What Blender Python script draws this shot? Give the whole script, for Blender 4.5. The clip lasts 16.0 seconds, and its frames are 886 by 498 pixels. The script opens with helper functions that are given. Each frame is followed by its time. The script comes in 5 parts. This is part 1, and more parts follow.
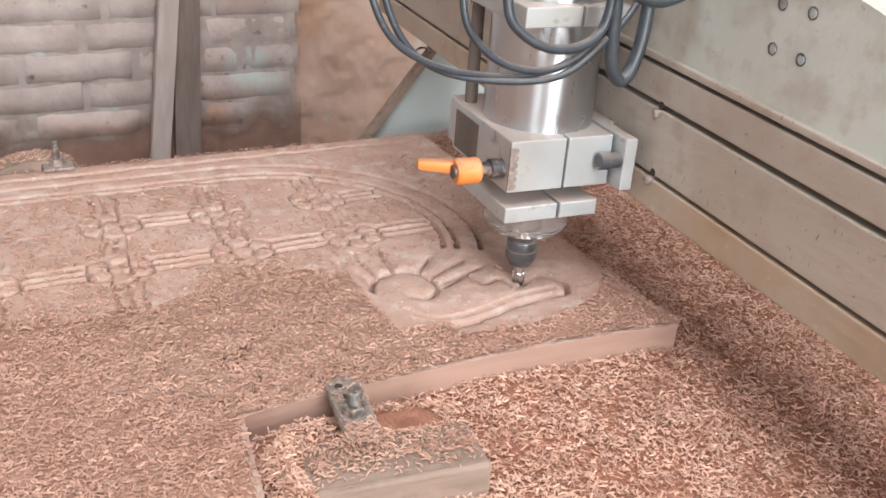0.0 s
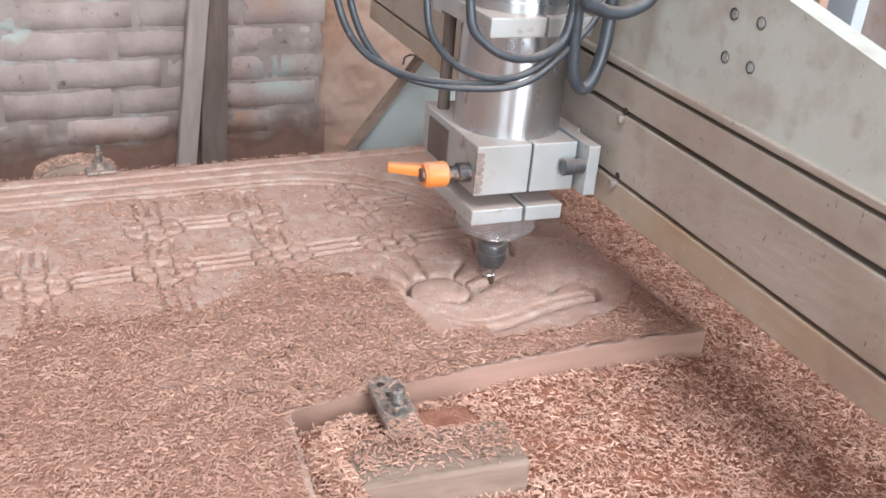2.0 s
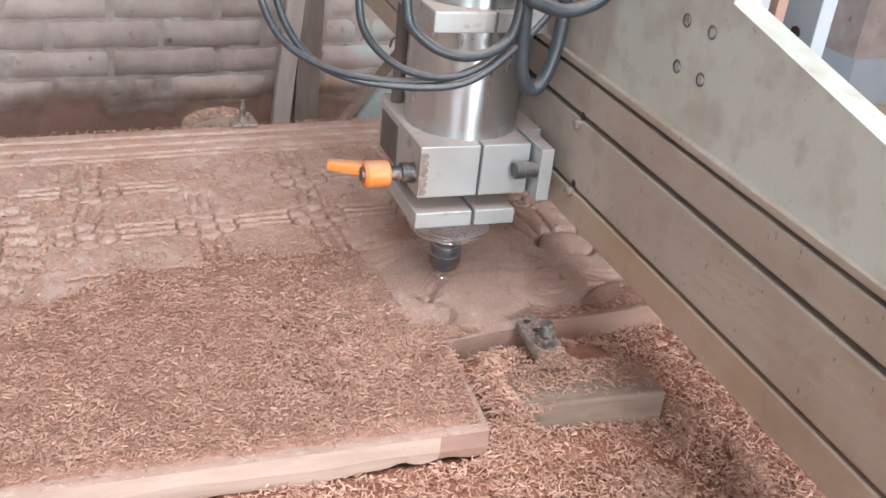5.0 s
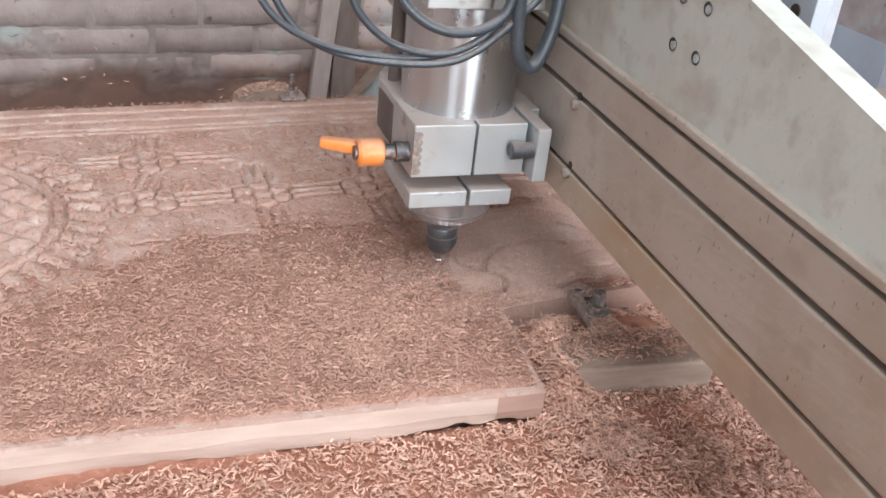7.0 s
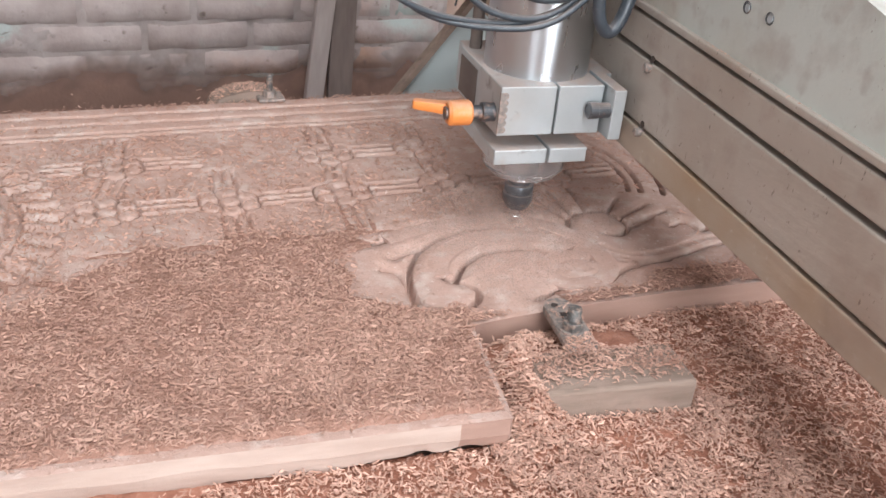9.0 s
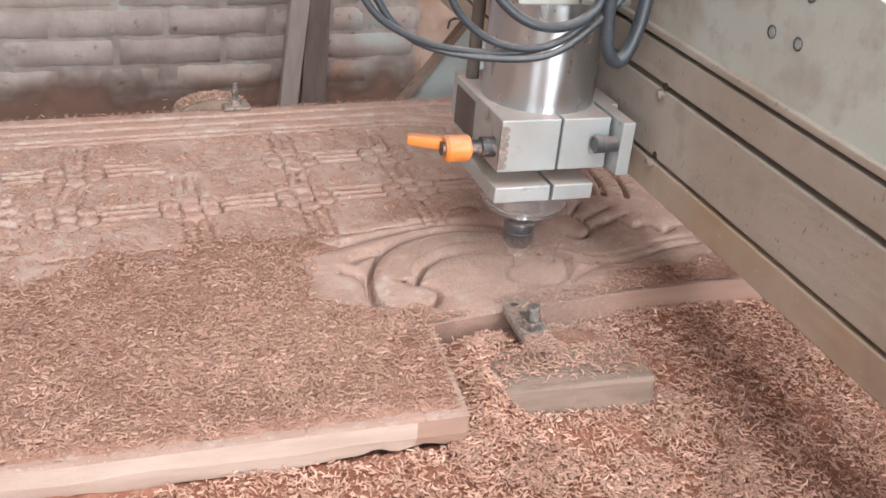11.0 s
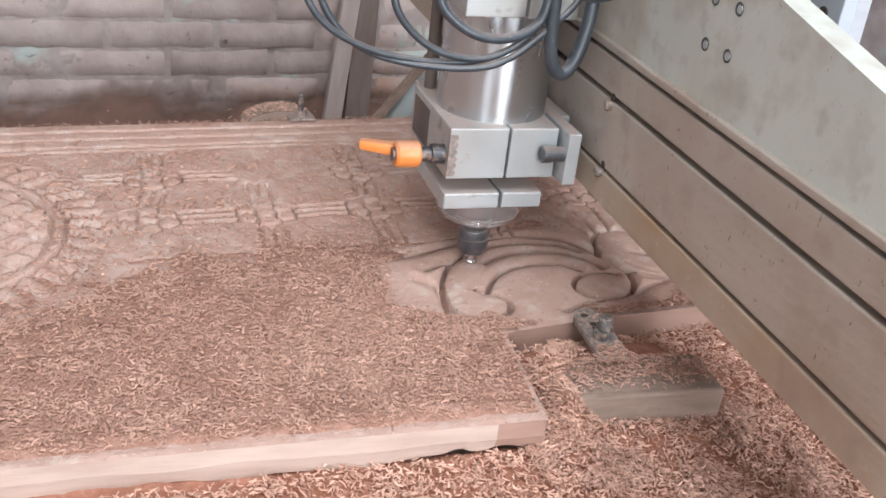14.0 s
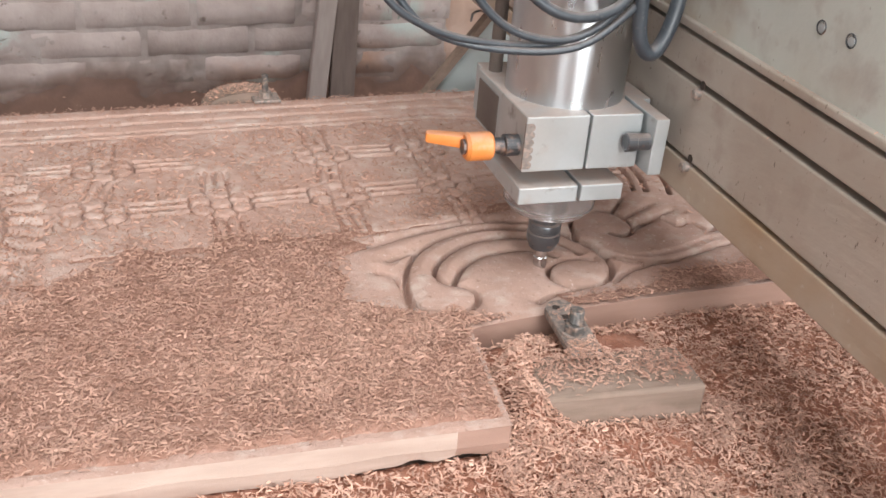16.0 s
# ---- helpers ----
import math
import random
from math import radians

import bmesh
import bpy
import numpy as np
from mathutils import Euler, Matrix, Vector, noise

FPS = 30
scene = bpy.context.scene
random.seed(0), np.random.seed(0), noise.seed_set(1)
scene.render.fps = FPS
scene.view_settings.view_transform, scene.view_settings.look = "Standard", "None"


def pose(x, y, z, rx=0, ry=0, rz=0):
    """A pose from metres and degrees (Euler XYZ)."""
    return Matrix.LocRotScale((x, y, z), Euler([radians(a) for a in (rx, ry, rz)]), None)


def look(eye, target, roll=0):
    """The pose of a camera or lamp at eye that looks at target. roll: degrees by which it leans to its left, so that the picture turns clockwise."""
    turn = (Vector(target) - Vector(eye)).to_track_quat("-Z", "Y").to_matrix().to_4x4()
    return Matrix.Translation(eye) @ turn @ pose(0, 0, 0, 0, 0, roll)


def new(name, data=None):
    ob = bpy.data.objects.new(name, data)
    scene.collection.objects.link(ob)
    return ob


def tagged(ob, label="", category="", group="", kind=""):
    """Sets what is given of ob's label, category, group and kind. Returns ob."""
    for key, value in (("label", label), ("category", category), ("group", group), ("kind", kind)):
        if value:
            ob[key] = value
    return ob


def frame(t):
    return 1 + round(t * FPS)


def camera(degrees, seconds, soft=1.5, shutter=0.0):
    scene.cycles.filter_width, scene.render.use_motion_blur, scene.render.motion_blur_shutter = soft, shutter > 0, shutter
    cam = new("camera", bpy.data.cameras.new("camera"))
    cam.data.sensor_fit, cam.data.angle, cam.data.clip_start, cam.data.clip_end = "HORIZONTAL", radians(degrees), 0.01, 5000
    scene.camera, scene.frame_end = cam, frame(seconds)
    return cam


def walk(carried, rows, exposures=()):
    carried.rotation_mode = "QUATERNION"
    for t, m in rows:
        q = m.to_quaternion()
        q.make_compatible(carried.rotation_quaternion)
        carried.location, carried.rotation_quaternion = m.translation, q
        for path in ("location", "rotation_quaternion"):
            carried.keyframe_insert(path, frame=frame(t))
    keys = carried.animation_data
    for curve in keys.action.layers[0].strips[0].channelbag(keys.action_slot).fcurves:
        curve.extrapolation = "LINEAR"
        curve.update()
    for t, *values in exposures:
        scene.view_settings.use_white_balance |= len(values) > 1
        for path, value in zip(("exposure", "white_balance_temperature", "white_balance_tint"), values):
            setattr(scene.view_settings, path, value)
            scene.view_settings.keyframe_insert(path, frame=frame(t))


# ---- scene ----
cam = camera(48.4, 16.0, soft=1.6)
PATH = [
    (0, (-0.173, -0.594, 0.449), (0.702, 0.982, -0.416), 4.5),
    (0.5, (-0.178, -0.59, 0.453), (0.701, 0.984, -0.412), 4.3),
    (1, (-0.19, -0.595, 0.453), (0.676, 0.99, -0.407), 4.8),
    (1.5, (-0.2, -0.601, 0.454), (0.667, 0.991, -0.39), 4.8),
    (2, (-0.208, -0.607, 0.455), (0.652, 0.987, -0.393), 5.0),
    (2.5, (-0.213, -0.612, 0.458), (0.631, 1.007, -0.359), 4.7),
    (2.6, (-0.212, -0.613, 0.457), (0.635, 1.001, -0.368), 4.5),
    (2.7, (-0.296, -0.647, 0.475), (0.5, 0.945, -0.436), 5.3),
    (3, (-0.296, -0.645, 0.474), (0.505, 0.935, -0.455), 5.0),
    (3.5, (-0.294, -0.645, 0.472), (0.507, 0.937, -0.451), 5.4),
    (4, (-0.309, -0.646, 0.474), (0.477, 0.95, -0.439), 6.0),
    (6.5, (-0.364, -0.659, 0.467), (0.405, 0.943, -0.451), 6.2),
    (7, (-0.375, -0.662, 0.465), (0.365, 0.94, -0.476), 6.4),
    (7.5, (-0.376, -0.66, 0.467), (0.361, 0.944, -0.473), 6.4),
    (8, (-0.364, -0.647, 0.466), (0.372, 0.957, -0.476), 6.2),
    (8.5, (-0.345, -0.637, 0.463), (0.369, 0.973, -0.484), 6.0),
    (9, (-0.314, -0.63, 0.464), (0.389, 0.976, -0.498), 5.6),
    (11.5, (-0.295, -0.647, 0.45), (0.449, 0.969, -0.465), 5.5),
    (12, (-0.3, -0.643, 0.451), (0.447, 0.976, -0.455), 5.6),
    (12.5, (-0.293, -0.643, 0.458), (0.47, 0.972, -0.441), 5.1),
    (13, (-0.293, -0.641, 0.454), (0.455, 0.982, -0.443), 5.0),
    (13.5, (-0.318, -0.647, 0.454), (0.408, 0.989, -0.438), 6.0),
    (14, (-0.356, -0.654, 0.452), (0.355, 0.988, -0.442), 6.6),
    (14.5, (-0.388, -0.664, 0.454), (0.358, 0.962, -0.44), 6.6),
    (15, (-0.398, -0.673, 0.457), (0.409, 0.939, -0.409), 6.6),
    (15.3, (-0.407, -0.684, 0.451), (0.389, 0.947, -0.39), 6.5),
    (15.4, (-0.296, -0.618, 0.446), (0.412, 0.998, -0.496), 4.9),
    (15.5, (-0.292, -0.614, 0.44), (0.416, 1.006, -0.496), 5.6),
    (16, (-0.293, -0.61, 0.442), (0.395, 1.012, -0.505), 4.9),
]
walk(cam, [(t, look(eye, target, roll)) for t, eye, target, roll in PATH],
     [(0, 0.22, 6750, 10), (1.5, 0.22, 6450, 10), (2.6, 0.20, 6350, 10), (3.5, 0.08, 6500, 10), (6.5, 0.07, 6450, 10), (8, 0.07, 6280, 10), (9, 0.06, 6420, 10),
      (11.5, 0.06, 6700, 10), (12.5, 0.06, 6600, 10), (13.5, 0.06, 6380, 10), (14, 0.06, 6380, 10), (15.3, 0.06, 6550, 10), (15.5, 0.06, 6780, 10), (16, 0.06, 6780, 10)])

# ---- light ----
world = bpy.data.worlds.new("world")
scene.world = world
world.use_nodes = True
wn = world.node_tree.nodes
sky = wn.new("ShaderNodeTexSky")
sky.sky_type, sky.sun_disc = "NISHITA", False
sky.sun_elevation, sky.sun_rotation = radians(50), radians(90)
world.node_tree.links.new(sky.outputs[0], wn["Background"].inputs[0])
wn["Background"].inputs[1].default_value = 0.12


def area_lamp(name, eye, target, w, h, watts, colour):
    data = bpy.data.lights.new(name, "AREA")
    data.shape, data.size, data.size_y, data.energy, data.color = "RECTANGLE", w, h, watts, colour
    ob = new(name, data)
    ob.matrix_basis = look(eye, target)
    return ob


DAY = (0.95, 1.0, 1.04)
sun = new("sun", bpy.data.lights.new("sun", "SUN"))
sun.data.energy, sun.data.angle, sun.data.color = 3.0, radians(0.5), (1.0, 0.96, 0.9)
sun.matrix_basis = look((5.5, 0.4, 6.0), (0.5, 0.4, 0.0))
area_lamp("door_daylight", (0.1, -2.96, 1.05), (0.1, 0, 0.3), 1.0, 1.7, 97, DAY)
area_lamp("window_daylight", (-2.0, -2.96, 1.15), (-0.8, 0, 0.3), 1.0, 1.5, 36, DAY)
# added fill from an unseen opening, brightens the bed's right side
area_lamp("side_fill", (3.06, -0.6, 0.7), (0, -0.5, 0.1), 1.2, 1.5, 20, DAY)
area_lamp("roof_daylight", (-0.25, -1.2, 2.3), (-0.25, -1.19, 0), 1.8, 1.4, 82, DAY)


# ---- materials ----
def material(name, base, dark, scale=40.0, rough=0.7, metal=0.0, bump=0.2, fine=400.0, spots=None, stretch=(1, 1, 1), island=0.0, objects=0.0, across=False):
    """Two scales of noise between two colours, optional stains, per-island or per-object change of value."""
    m = bpy.data.materials.new(name)
    m.use_nodes = True
    n, l = m.node_tree.nodes, m.node_tree.links
    bsdf = n["Principled BSDF"]
    co = n.new("ShaderNodeTexCoord")
    mp = n.new("ShaderNodeMapping")
    mp.inputs["Scale"].default_value = stretch
    place = n.new("ShaderNodeNewGeometry").outputs["Position"] if across else co.outputs["Object"]
    l.new(place, mp.inputs["Vector"])
    big = n.new("ShaderNodeTexNoise")
    big.inputs["Scale"].default_value, big.inputs["Detail"].default_value = scale, 6
    l.new(mp.outputs[0], big.inputs["Vector"])
    ramp = n.new("ShaderNodeValToRGB")
    ramp.color_ramp.elements[0].position, ramp.color_ramp.elements[1].position = 0.32, 0.68
    ramp.color_ramp.elements[0].color, ramp.color_ramp.elements[1].color = (*dark, 1), (*base, 1)
    l.new(big.outputs["Fac"], ramp.inputs[0])
    out = ramp.outputs[0]
    small = n.new("ShaderNodeTexNoise")
    small.inputs["Scale"].default_value, small.inputs["Detail"].default_value = fine, 4
    l.new(mp.outputs[0], small.inputs["Vector"])
    for colour, size, low, high, *pull in (spots if isinstance(spots, list) else [spots] if spots else []):
        st = n.new("ShaderNodeTexNoise")
        st.inputs["Scale"].default_value, st.inputs["Detail"].default_value = size, 8
        sm = n.new("ShaderNodeMapping")
        sm.inputs["Scale"].default_value = pull[0] if pull else (1, 1, 1)
        sm.inputs["Location"].default_value = (size * 0.37, size * 0.11, 1.7)
        l.new(place, sm.inputs["Vector"])
        l.new(sm.outputs[0], st.inputs["Vector"])
        mr = n.new("ShaderNodeMapRange")
        mr.inputs["From Min"].default_value, mr.inputs["From Max"].default_value = low, high
        l.new(st.outputs["Fac"], mr.inputs["Value"])
        mix = n.new("ShaderNodeMix")
        mix.data_type = "RGBA"
        mix.inputs["B"].default_value = (*colour, 1)
        for k in mix.inputs:
            if k.name == "B" and k.type == "RGBA":
                k.default_value = (*colour, 1)
            if k.name == "A" and k.type == "RGBA":
                l.new(out, k)
        l.new(mr.outputs[0], mix.inputs[0])
        out = [k for k in mix.outputs if k.type == "RGBA"][0]
    if island or objects:
        src = n.new("ShaderNodeNewGeometry").outputs["Random Per Island"] if island else n.new("ShaderNodeObjectInfo").outputs["Random"]
        amount = island or objects
        mr = n.new("ShaderNodeMapRange")
        mr.inputs["To Min"].default_value, mr.inputs["To Max"].default_value = 1 - amount, 1 + amount
        l.new(src, mr.inputs["Value"])
        hsv = n.new("ShaderNodeHueSaturation")
        l.new(out, hsv.inputs["Color"])
        l.new(mr.outputs[0], hsv.inputs["Value"])
        out = hsv.outputs[0]
    l.new(out, bsdf.inputs["Base Color"])
    bsdf.inputs["Roughness"].default_value, bsdf.inputs["Metallic"].default_value = rough, metal
    rr = n.new("ShaderNodeMapRange")
    rr.inputs["To Min"].default_value, rr.inputs["To Max"].default_value = max(0.03, rough - 0.12), min(1, rough + 0.12)
    l.new(small.outputs["Fac"], rr.inputs["Value"])
    l.new(rr.outputs[0], bsdf.inputs["Roughness"])
    if bump:
        bp = n.new("ShaderNodeBump")
        bp.inputs["Strength"].default_value, bp.inputs["Distance"].default_value = bump, 0.002
        l.new(small.outputs["Fac"], bp.inputs["Height"])
        l.new(bp.outputs[0], bsdf.inputs["Normal"])
    return m


M_BOARD = material("dusty_carved_wood", (0.475, 0.318, 0.264), (0.395, 0.256, 0.207), 22, 0.85, bump=0.5, fine=520, spots=[((0.525, 0.415, 0.365), 55, 0.5, 0.75), ((0.43, 0.26, 0.205), 9, 0.5, 0.8), ((0.31, 0.19, 0.15), 170, 0.62, 0.74), ((0.57, 0.43, 0.37), 230, 0.62, 0.72)])
M_EDGE = material("sawn_pink_wood", (0.375, 0.235, 0.187), (0.31, 0.187, 0.145), 9, 0.75, bump=0.25, fine=250, stretch=(1, 1, 8), spots=((0.36, 0.22, 0.175), 25, 0.6, 0.8, (0.3, 1, 1)))
M_SAP = material("pale_sapwood", (0.53, 0.405, 0.345), (0.43, 0.315, 0.262), 14, 0.7, bump=0.25, fine=250, stretch=(1, 1, 6), spots=((0.35, 0.24, 0.195), 30, 0.52, 0.8, (0.3, 1, 2)))
M_CHIP = material("wood_shaving", (0.60, 0.372, 0.287), (0.44, 0.245, 0.177), 30, 0.75, bump=0.2, fine=600, island=0.24)
M_DUSTCHIP = material("dusty_shaving", (0.51, 0.308, 0.236), (0.375, 0.205, 0.15), 30, 0.85, bump=0.2, fine=600, island=0.18)
M_BED = material("packed_sawdust", (0.35, 0.155, 0.102), (0.26, 0.105, 0.066), 45, 0.95, bump=1.0, fine=300, spots=((0.38, 0.20, 0.145), 150, 0.56, 0.72))
M_PANELDUST = material("dusty_sawdust", (0.355, 0.195, 0.145), (0.275, 0.143, 0.103), 45, 0.95, bump=1.0, fine=300, spots=((0.44, 0.275, 0.22), 120, 0.54, 0.72))
M_BLOCK = material("weathered_softwood", (0.29, 0.21, 0.168), (0.20, 0.14, 0.108), 12, 0.85, bump=0.4, fine=220, stretch=(1, 8, 8), spots=[((0.34, 0.235, 0.19), 30, 0.55, 0.75), ((0.12, 0.09, 0.075), 60, 0.62, 0.75, (0.3, 1, 2))])
M_PAINT = material("grey_machine_paint", (0.50, 0.515, 0.475), (0.42, 0.425, 0.388), 6, 0.55, bump=0.2, fine=200, spots=[((0.31, 0.25, 0.22), 22, 0.50, 0.78), ((0.33, 0.24, 0.16), 3.2, 0.5, 0.85), ((0.23, 0.19, 0.165), 260, 0.69, 0.77, (1, 1, 0.6)), ((0.36, 0.32, 0.29), 45, 0.57, 0.76)])
M_CAST = material("ground_cast_iron", (0.44, 0.38, 0.33), (0.35, 0.295, 0.25), 7, 0.5, metal=0.15, bump=0.45, fine=110, spots=[((0.30, 0.215, 0.165), 9, 0.46, 0.85), ((0.15, 0.115, 0.095), 300, 0.66, 0.74, (1, 1, 0.5)), ((0.42, 0.36, 0.31), 120, 0.66, 0.75), ((0.27, 0.205, 0.165), 26, 0.55, 0.85)], stretch=(1, 0.3, 1))
M_LOWRAIL = material("yellowed_cast_rail", (0.43, 0.35, 0.28), (0.34, 0.262, 0.205), 6, 0.6, bump=0.4, fine=110, spots=[((0.33, 0.215, 0.13), 8, 0.5, 0.75), ((0.27, 0.20, 0.15), 26, 0.58, 0.85), ((0.45, 0.38, 0.32), 90, 0.64, 0.75)], stretch=(1, 0.3, 1))
# near black: shade of slots and holes put into the colour, also dark marks
M_SLOT_SHADE_MARK = material("slot_shade_and_marks", (0.05, 0.035, 0.028), (0.03, 0.02, 0.016), 20, 0.8, bump=0.2)
M_STEEL = material("polished_steel", (0.66, 0.67, 0.68), (0.58, 0.585, 0.59), 12, 0.16, metal=1.0, bump=0.0, fine=60, stretch=(1, 1, 0.3))
M_ALU = material("milled_aluminium", (0.485, 0.51, 0.52), (0.395, 0.41, 0.412), 18, 0.5, metal=0.45, bump=0.06, fine=350, spots=[((0.40, 0.29, 0.24), 30, 0.64, 0.85), ((0.42, 0.36, 0.32), 5, 0.58, 0.85), ((0.27, 0.245, 0.23), 55, 0.60, 0.72)])
M_DARKSTEEL = material("black_oxide_steel", (0.10, 0.10, 0.105), (0.06, 0.06, 0.065), 60, 0.45, metal=0.6, bump=0.15, spots=((0.38, 0.26, 0.21), 120, 0.5, 0.68))
M_STRAP = material("dusty_steel", (0.31, 0.265, 0.24), (0.18, 0.155, 0.142), 150, 0.6, metal=0.4, bump=0.25, spots=((0.43, 0.315, 0.265), 260, 0.45, 0.65))
M_STUD = material("dusty_dark_stud", (0.15, 0.142, 0.135), (0.10, 0.094, 0.09), 70, 0.5, metal=0.5, bump=0.15, spots=((0.40, 0.29, 0.24), 200, 0.48, 0.66))
M_NUT = material("worn_collet_nut", (0.17, 0.18, 0.195), (0.11, 0.115, 0.125), 50, 0.32, metal=0.7, bump=0.1, spots=((0.36, 0.22, 0.17), 90, 0.58, 0.8))
M_ORANGE = material("orange_plastic", (0.74, 0.25, 0.06), (0.66, 0.20, 0.045), 40, 0.45, bump=0.05, spots=((0.60, 0.40, 0.29), 50, 0.55, 0.8))
M_CABLE = material("black_rubber_cable", (0.042, 0.05, 0.06), (0.03, 0.036, 0.044), 80, 0.38, bump=0.1, spots=((0.13, 0.12, 0.115), 240, 0.6, 0.85))
# dusty brown of the guide rod, also the painted shade of the clamp's pocket
M_ROD_AND_SHADE = material("dusty_rod_and_pocket_shade", (0.15, 0.12, 0.105), (0.11, 0.085, 0.075), 30, 0.8, bump=0.2)
M_BRICK = material("fired_brick", (0.50, 0.412, 0.386), (0.39, 0.307, 0.284), 16, 0.92, bump=1.0, fine=70, objects=0.15, across=True, spots=[((0.44, 0.48, 0.455), 6, 0.63, 0.72), ((0.41, 0.25, 0.19), 4, 0.55, 0.70), ((0.22, 0.165, 0.145), 40, 0.66, 0.74)])
M_MORTAR = material("dusty_mortar", (0.425, 0.36, 0.34), (0.33, 0.265, 0.245), 16, 0.95, bump=0.9, fine=90, spots=[((0.44, 0.48, 0.455), 7, 0.62, 0.70), ((0.20, 0.15, 0.13), 26, 0.66, 0.74, (1, 1, 2.0))])
M_CAKED = material("caked_brown_dust", (0.25, 0.145, 0.112), (0.185, 0.105, 0.08), 8, 0.95, bump=0.6, fine=120, spots=((0.29, 0.17, 0.13), 14, 0.5, 0.75))
M_PLASTER = material("rough_plaster", (0.53, 0.385, 0.322), (0.435, 0.29, 0.227), 7, 0.95, bump=0.8, fine=80, spots=[((0.41, 0.205, 0.12), 3.0, 0.45, 0.68), ((0.45, 0.38, 0.34), 12, 0.58, 0.75)])
M_PLANK = material("grey_plank", (0.46, 0.385, 0.36), (0.37, 0.30, 0.275), 10, 0.85, bump=0.4, fine=160, stretch=(6, 6, 1))
# dark colour that paints the shadow gap beside the plank
M_GAP_SHADE = material("plank_gap_shade", (0.225, 0.17, 0.15), (0.16, 0.118, 0.102), 10, 0.9, bump=0.4, fine=160, stretch=(6, 6, 1))
M_SHEET = material("pale_blue_sheet", (0.47, 0.52, 0.52), (0.40, 0.43, 0.42), 6, 0.6, bump=0.1, spots=((0.42, 0.28, 0.22), 9, 0.54, 0.75))
M_WALL = material("whitewashed_wall", (0.52, 0.49, 0.465), (0.42, 0.385, 0.355), 3, 0.9, bump=0.4, fine=60)
M_FLOOR = material("concrete_floor", (0.30, 0.22, 0.18), (0.20, 0.14, 0.11), 4, 0.9, bump=0.4, fine=60)
M_WHITE = material("white_paint", (0.80, 0.80, 0.80), (0.72, 0.72, 0.72), 4, 0.6, bump=0.1)
M_GREYPOST = material("grey_post_paint", (0.42, 0.45, 0.50), (0.36, 0.38, 0.42), 6, 0.5, bump=0.1)


def clear_plastic():
    m = bpy.data.materials.new("clear_plastic")
    m.use_nodes = True
    b = m.node_tree.nodes["Principled BSDF"]
    b.inputs["Base Color"].default_value = (0.96, 0.96, 0.97, 1)
    b.inputs["Roughness"].default_value = 0.16
    b.inputs["Transmission Weight"].default_value = 0.93
    b.inputs["IOR"].default_value = 1.18
    return m


M_CLEAR = clear_plastic()


def brown_end(mat, colour, low, high):
    """A ragged brown stain over one end: rust on the plate, rust with painted-in shade on the rails."""
    n, l = mat.node_tree.nodes, mat.node_tree.links
    bsdf = n["Principled BSDF"]
    old = bsdf.inputs["Base Color"].links[0].from_socket
    co = n.new("ShaderNodeTexCoord")
    sep = n.new("ShaderNodeSeparateXYZ")
    l.new(co.outputs["Object"], sep.inputs[0])
    ns = n.new("ShaderNodeTexNoise")
    ns.inputs["Scale"].default_value, ns.inputs["Detail"].default_value = 14, 8
    l.new(co.outputs["Object"], ns.inputs["Vector"])
    mr = n.new("ShaderNodeMapRange")
    mr.inputs["From Min"].default_value, mr.inputs["From Max"].default_value = low, high
    l.new(sep.outputs["Y"], mr.inputs["Value"])
    mu = n.new("ShaderNodeMath")
    mu.operation, mu.use_clamp = "MULTIPLY_ADD", True
    l.new(ns.outputs["Fac"], mu.inputs[0])
    mu.inputs[1].default_value = 1.6
    mu.inputs[2].default_value = -1.45
    ad = n.new("ShaderNodeMath")
    ad.operation, ad.use_clamp = "ADD", True
    l.new(mu.outputs[0], ad.inputs[0])
    mu.use_clamp = False
    l.new(mr.outputs[0], ad.inputs[1])
    mix = n.new("ShaderNodeMix")
    mix.data_type = "RGBA"
    l.new(ad.outputs[0], mix.inputs[0])
    for k in mix.inputs:
        if k.name == "A" and k.type == "RGBA":
            l.new(old, k)
        if k.name == "B" and k.type == "RGBA":
            k.default_value = (*colour, 1)
    l.new([k for k in mix.outputs if k.type == "RGBA"][0], bsdf.inputs["Base Color"])


brown_end(M_PAINT, (0.38, 0.25, 0.155), -0.24, -0.04)
# near ends of the rails: rust, with their shade put into the colour
brown_end(M_LOWRAIL, (0.25, 0.165, 0.125), -0.10, -0.42)
brown_end(M_CAST, (0.26, 0.172, 0.13), -0.06, -0.48)


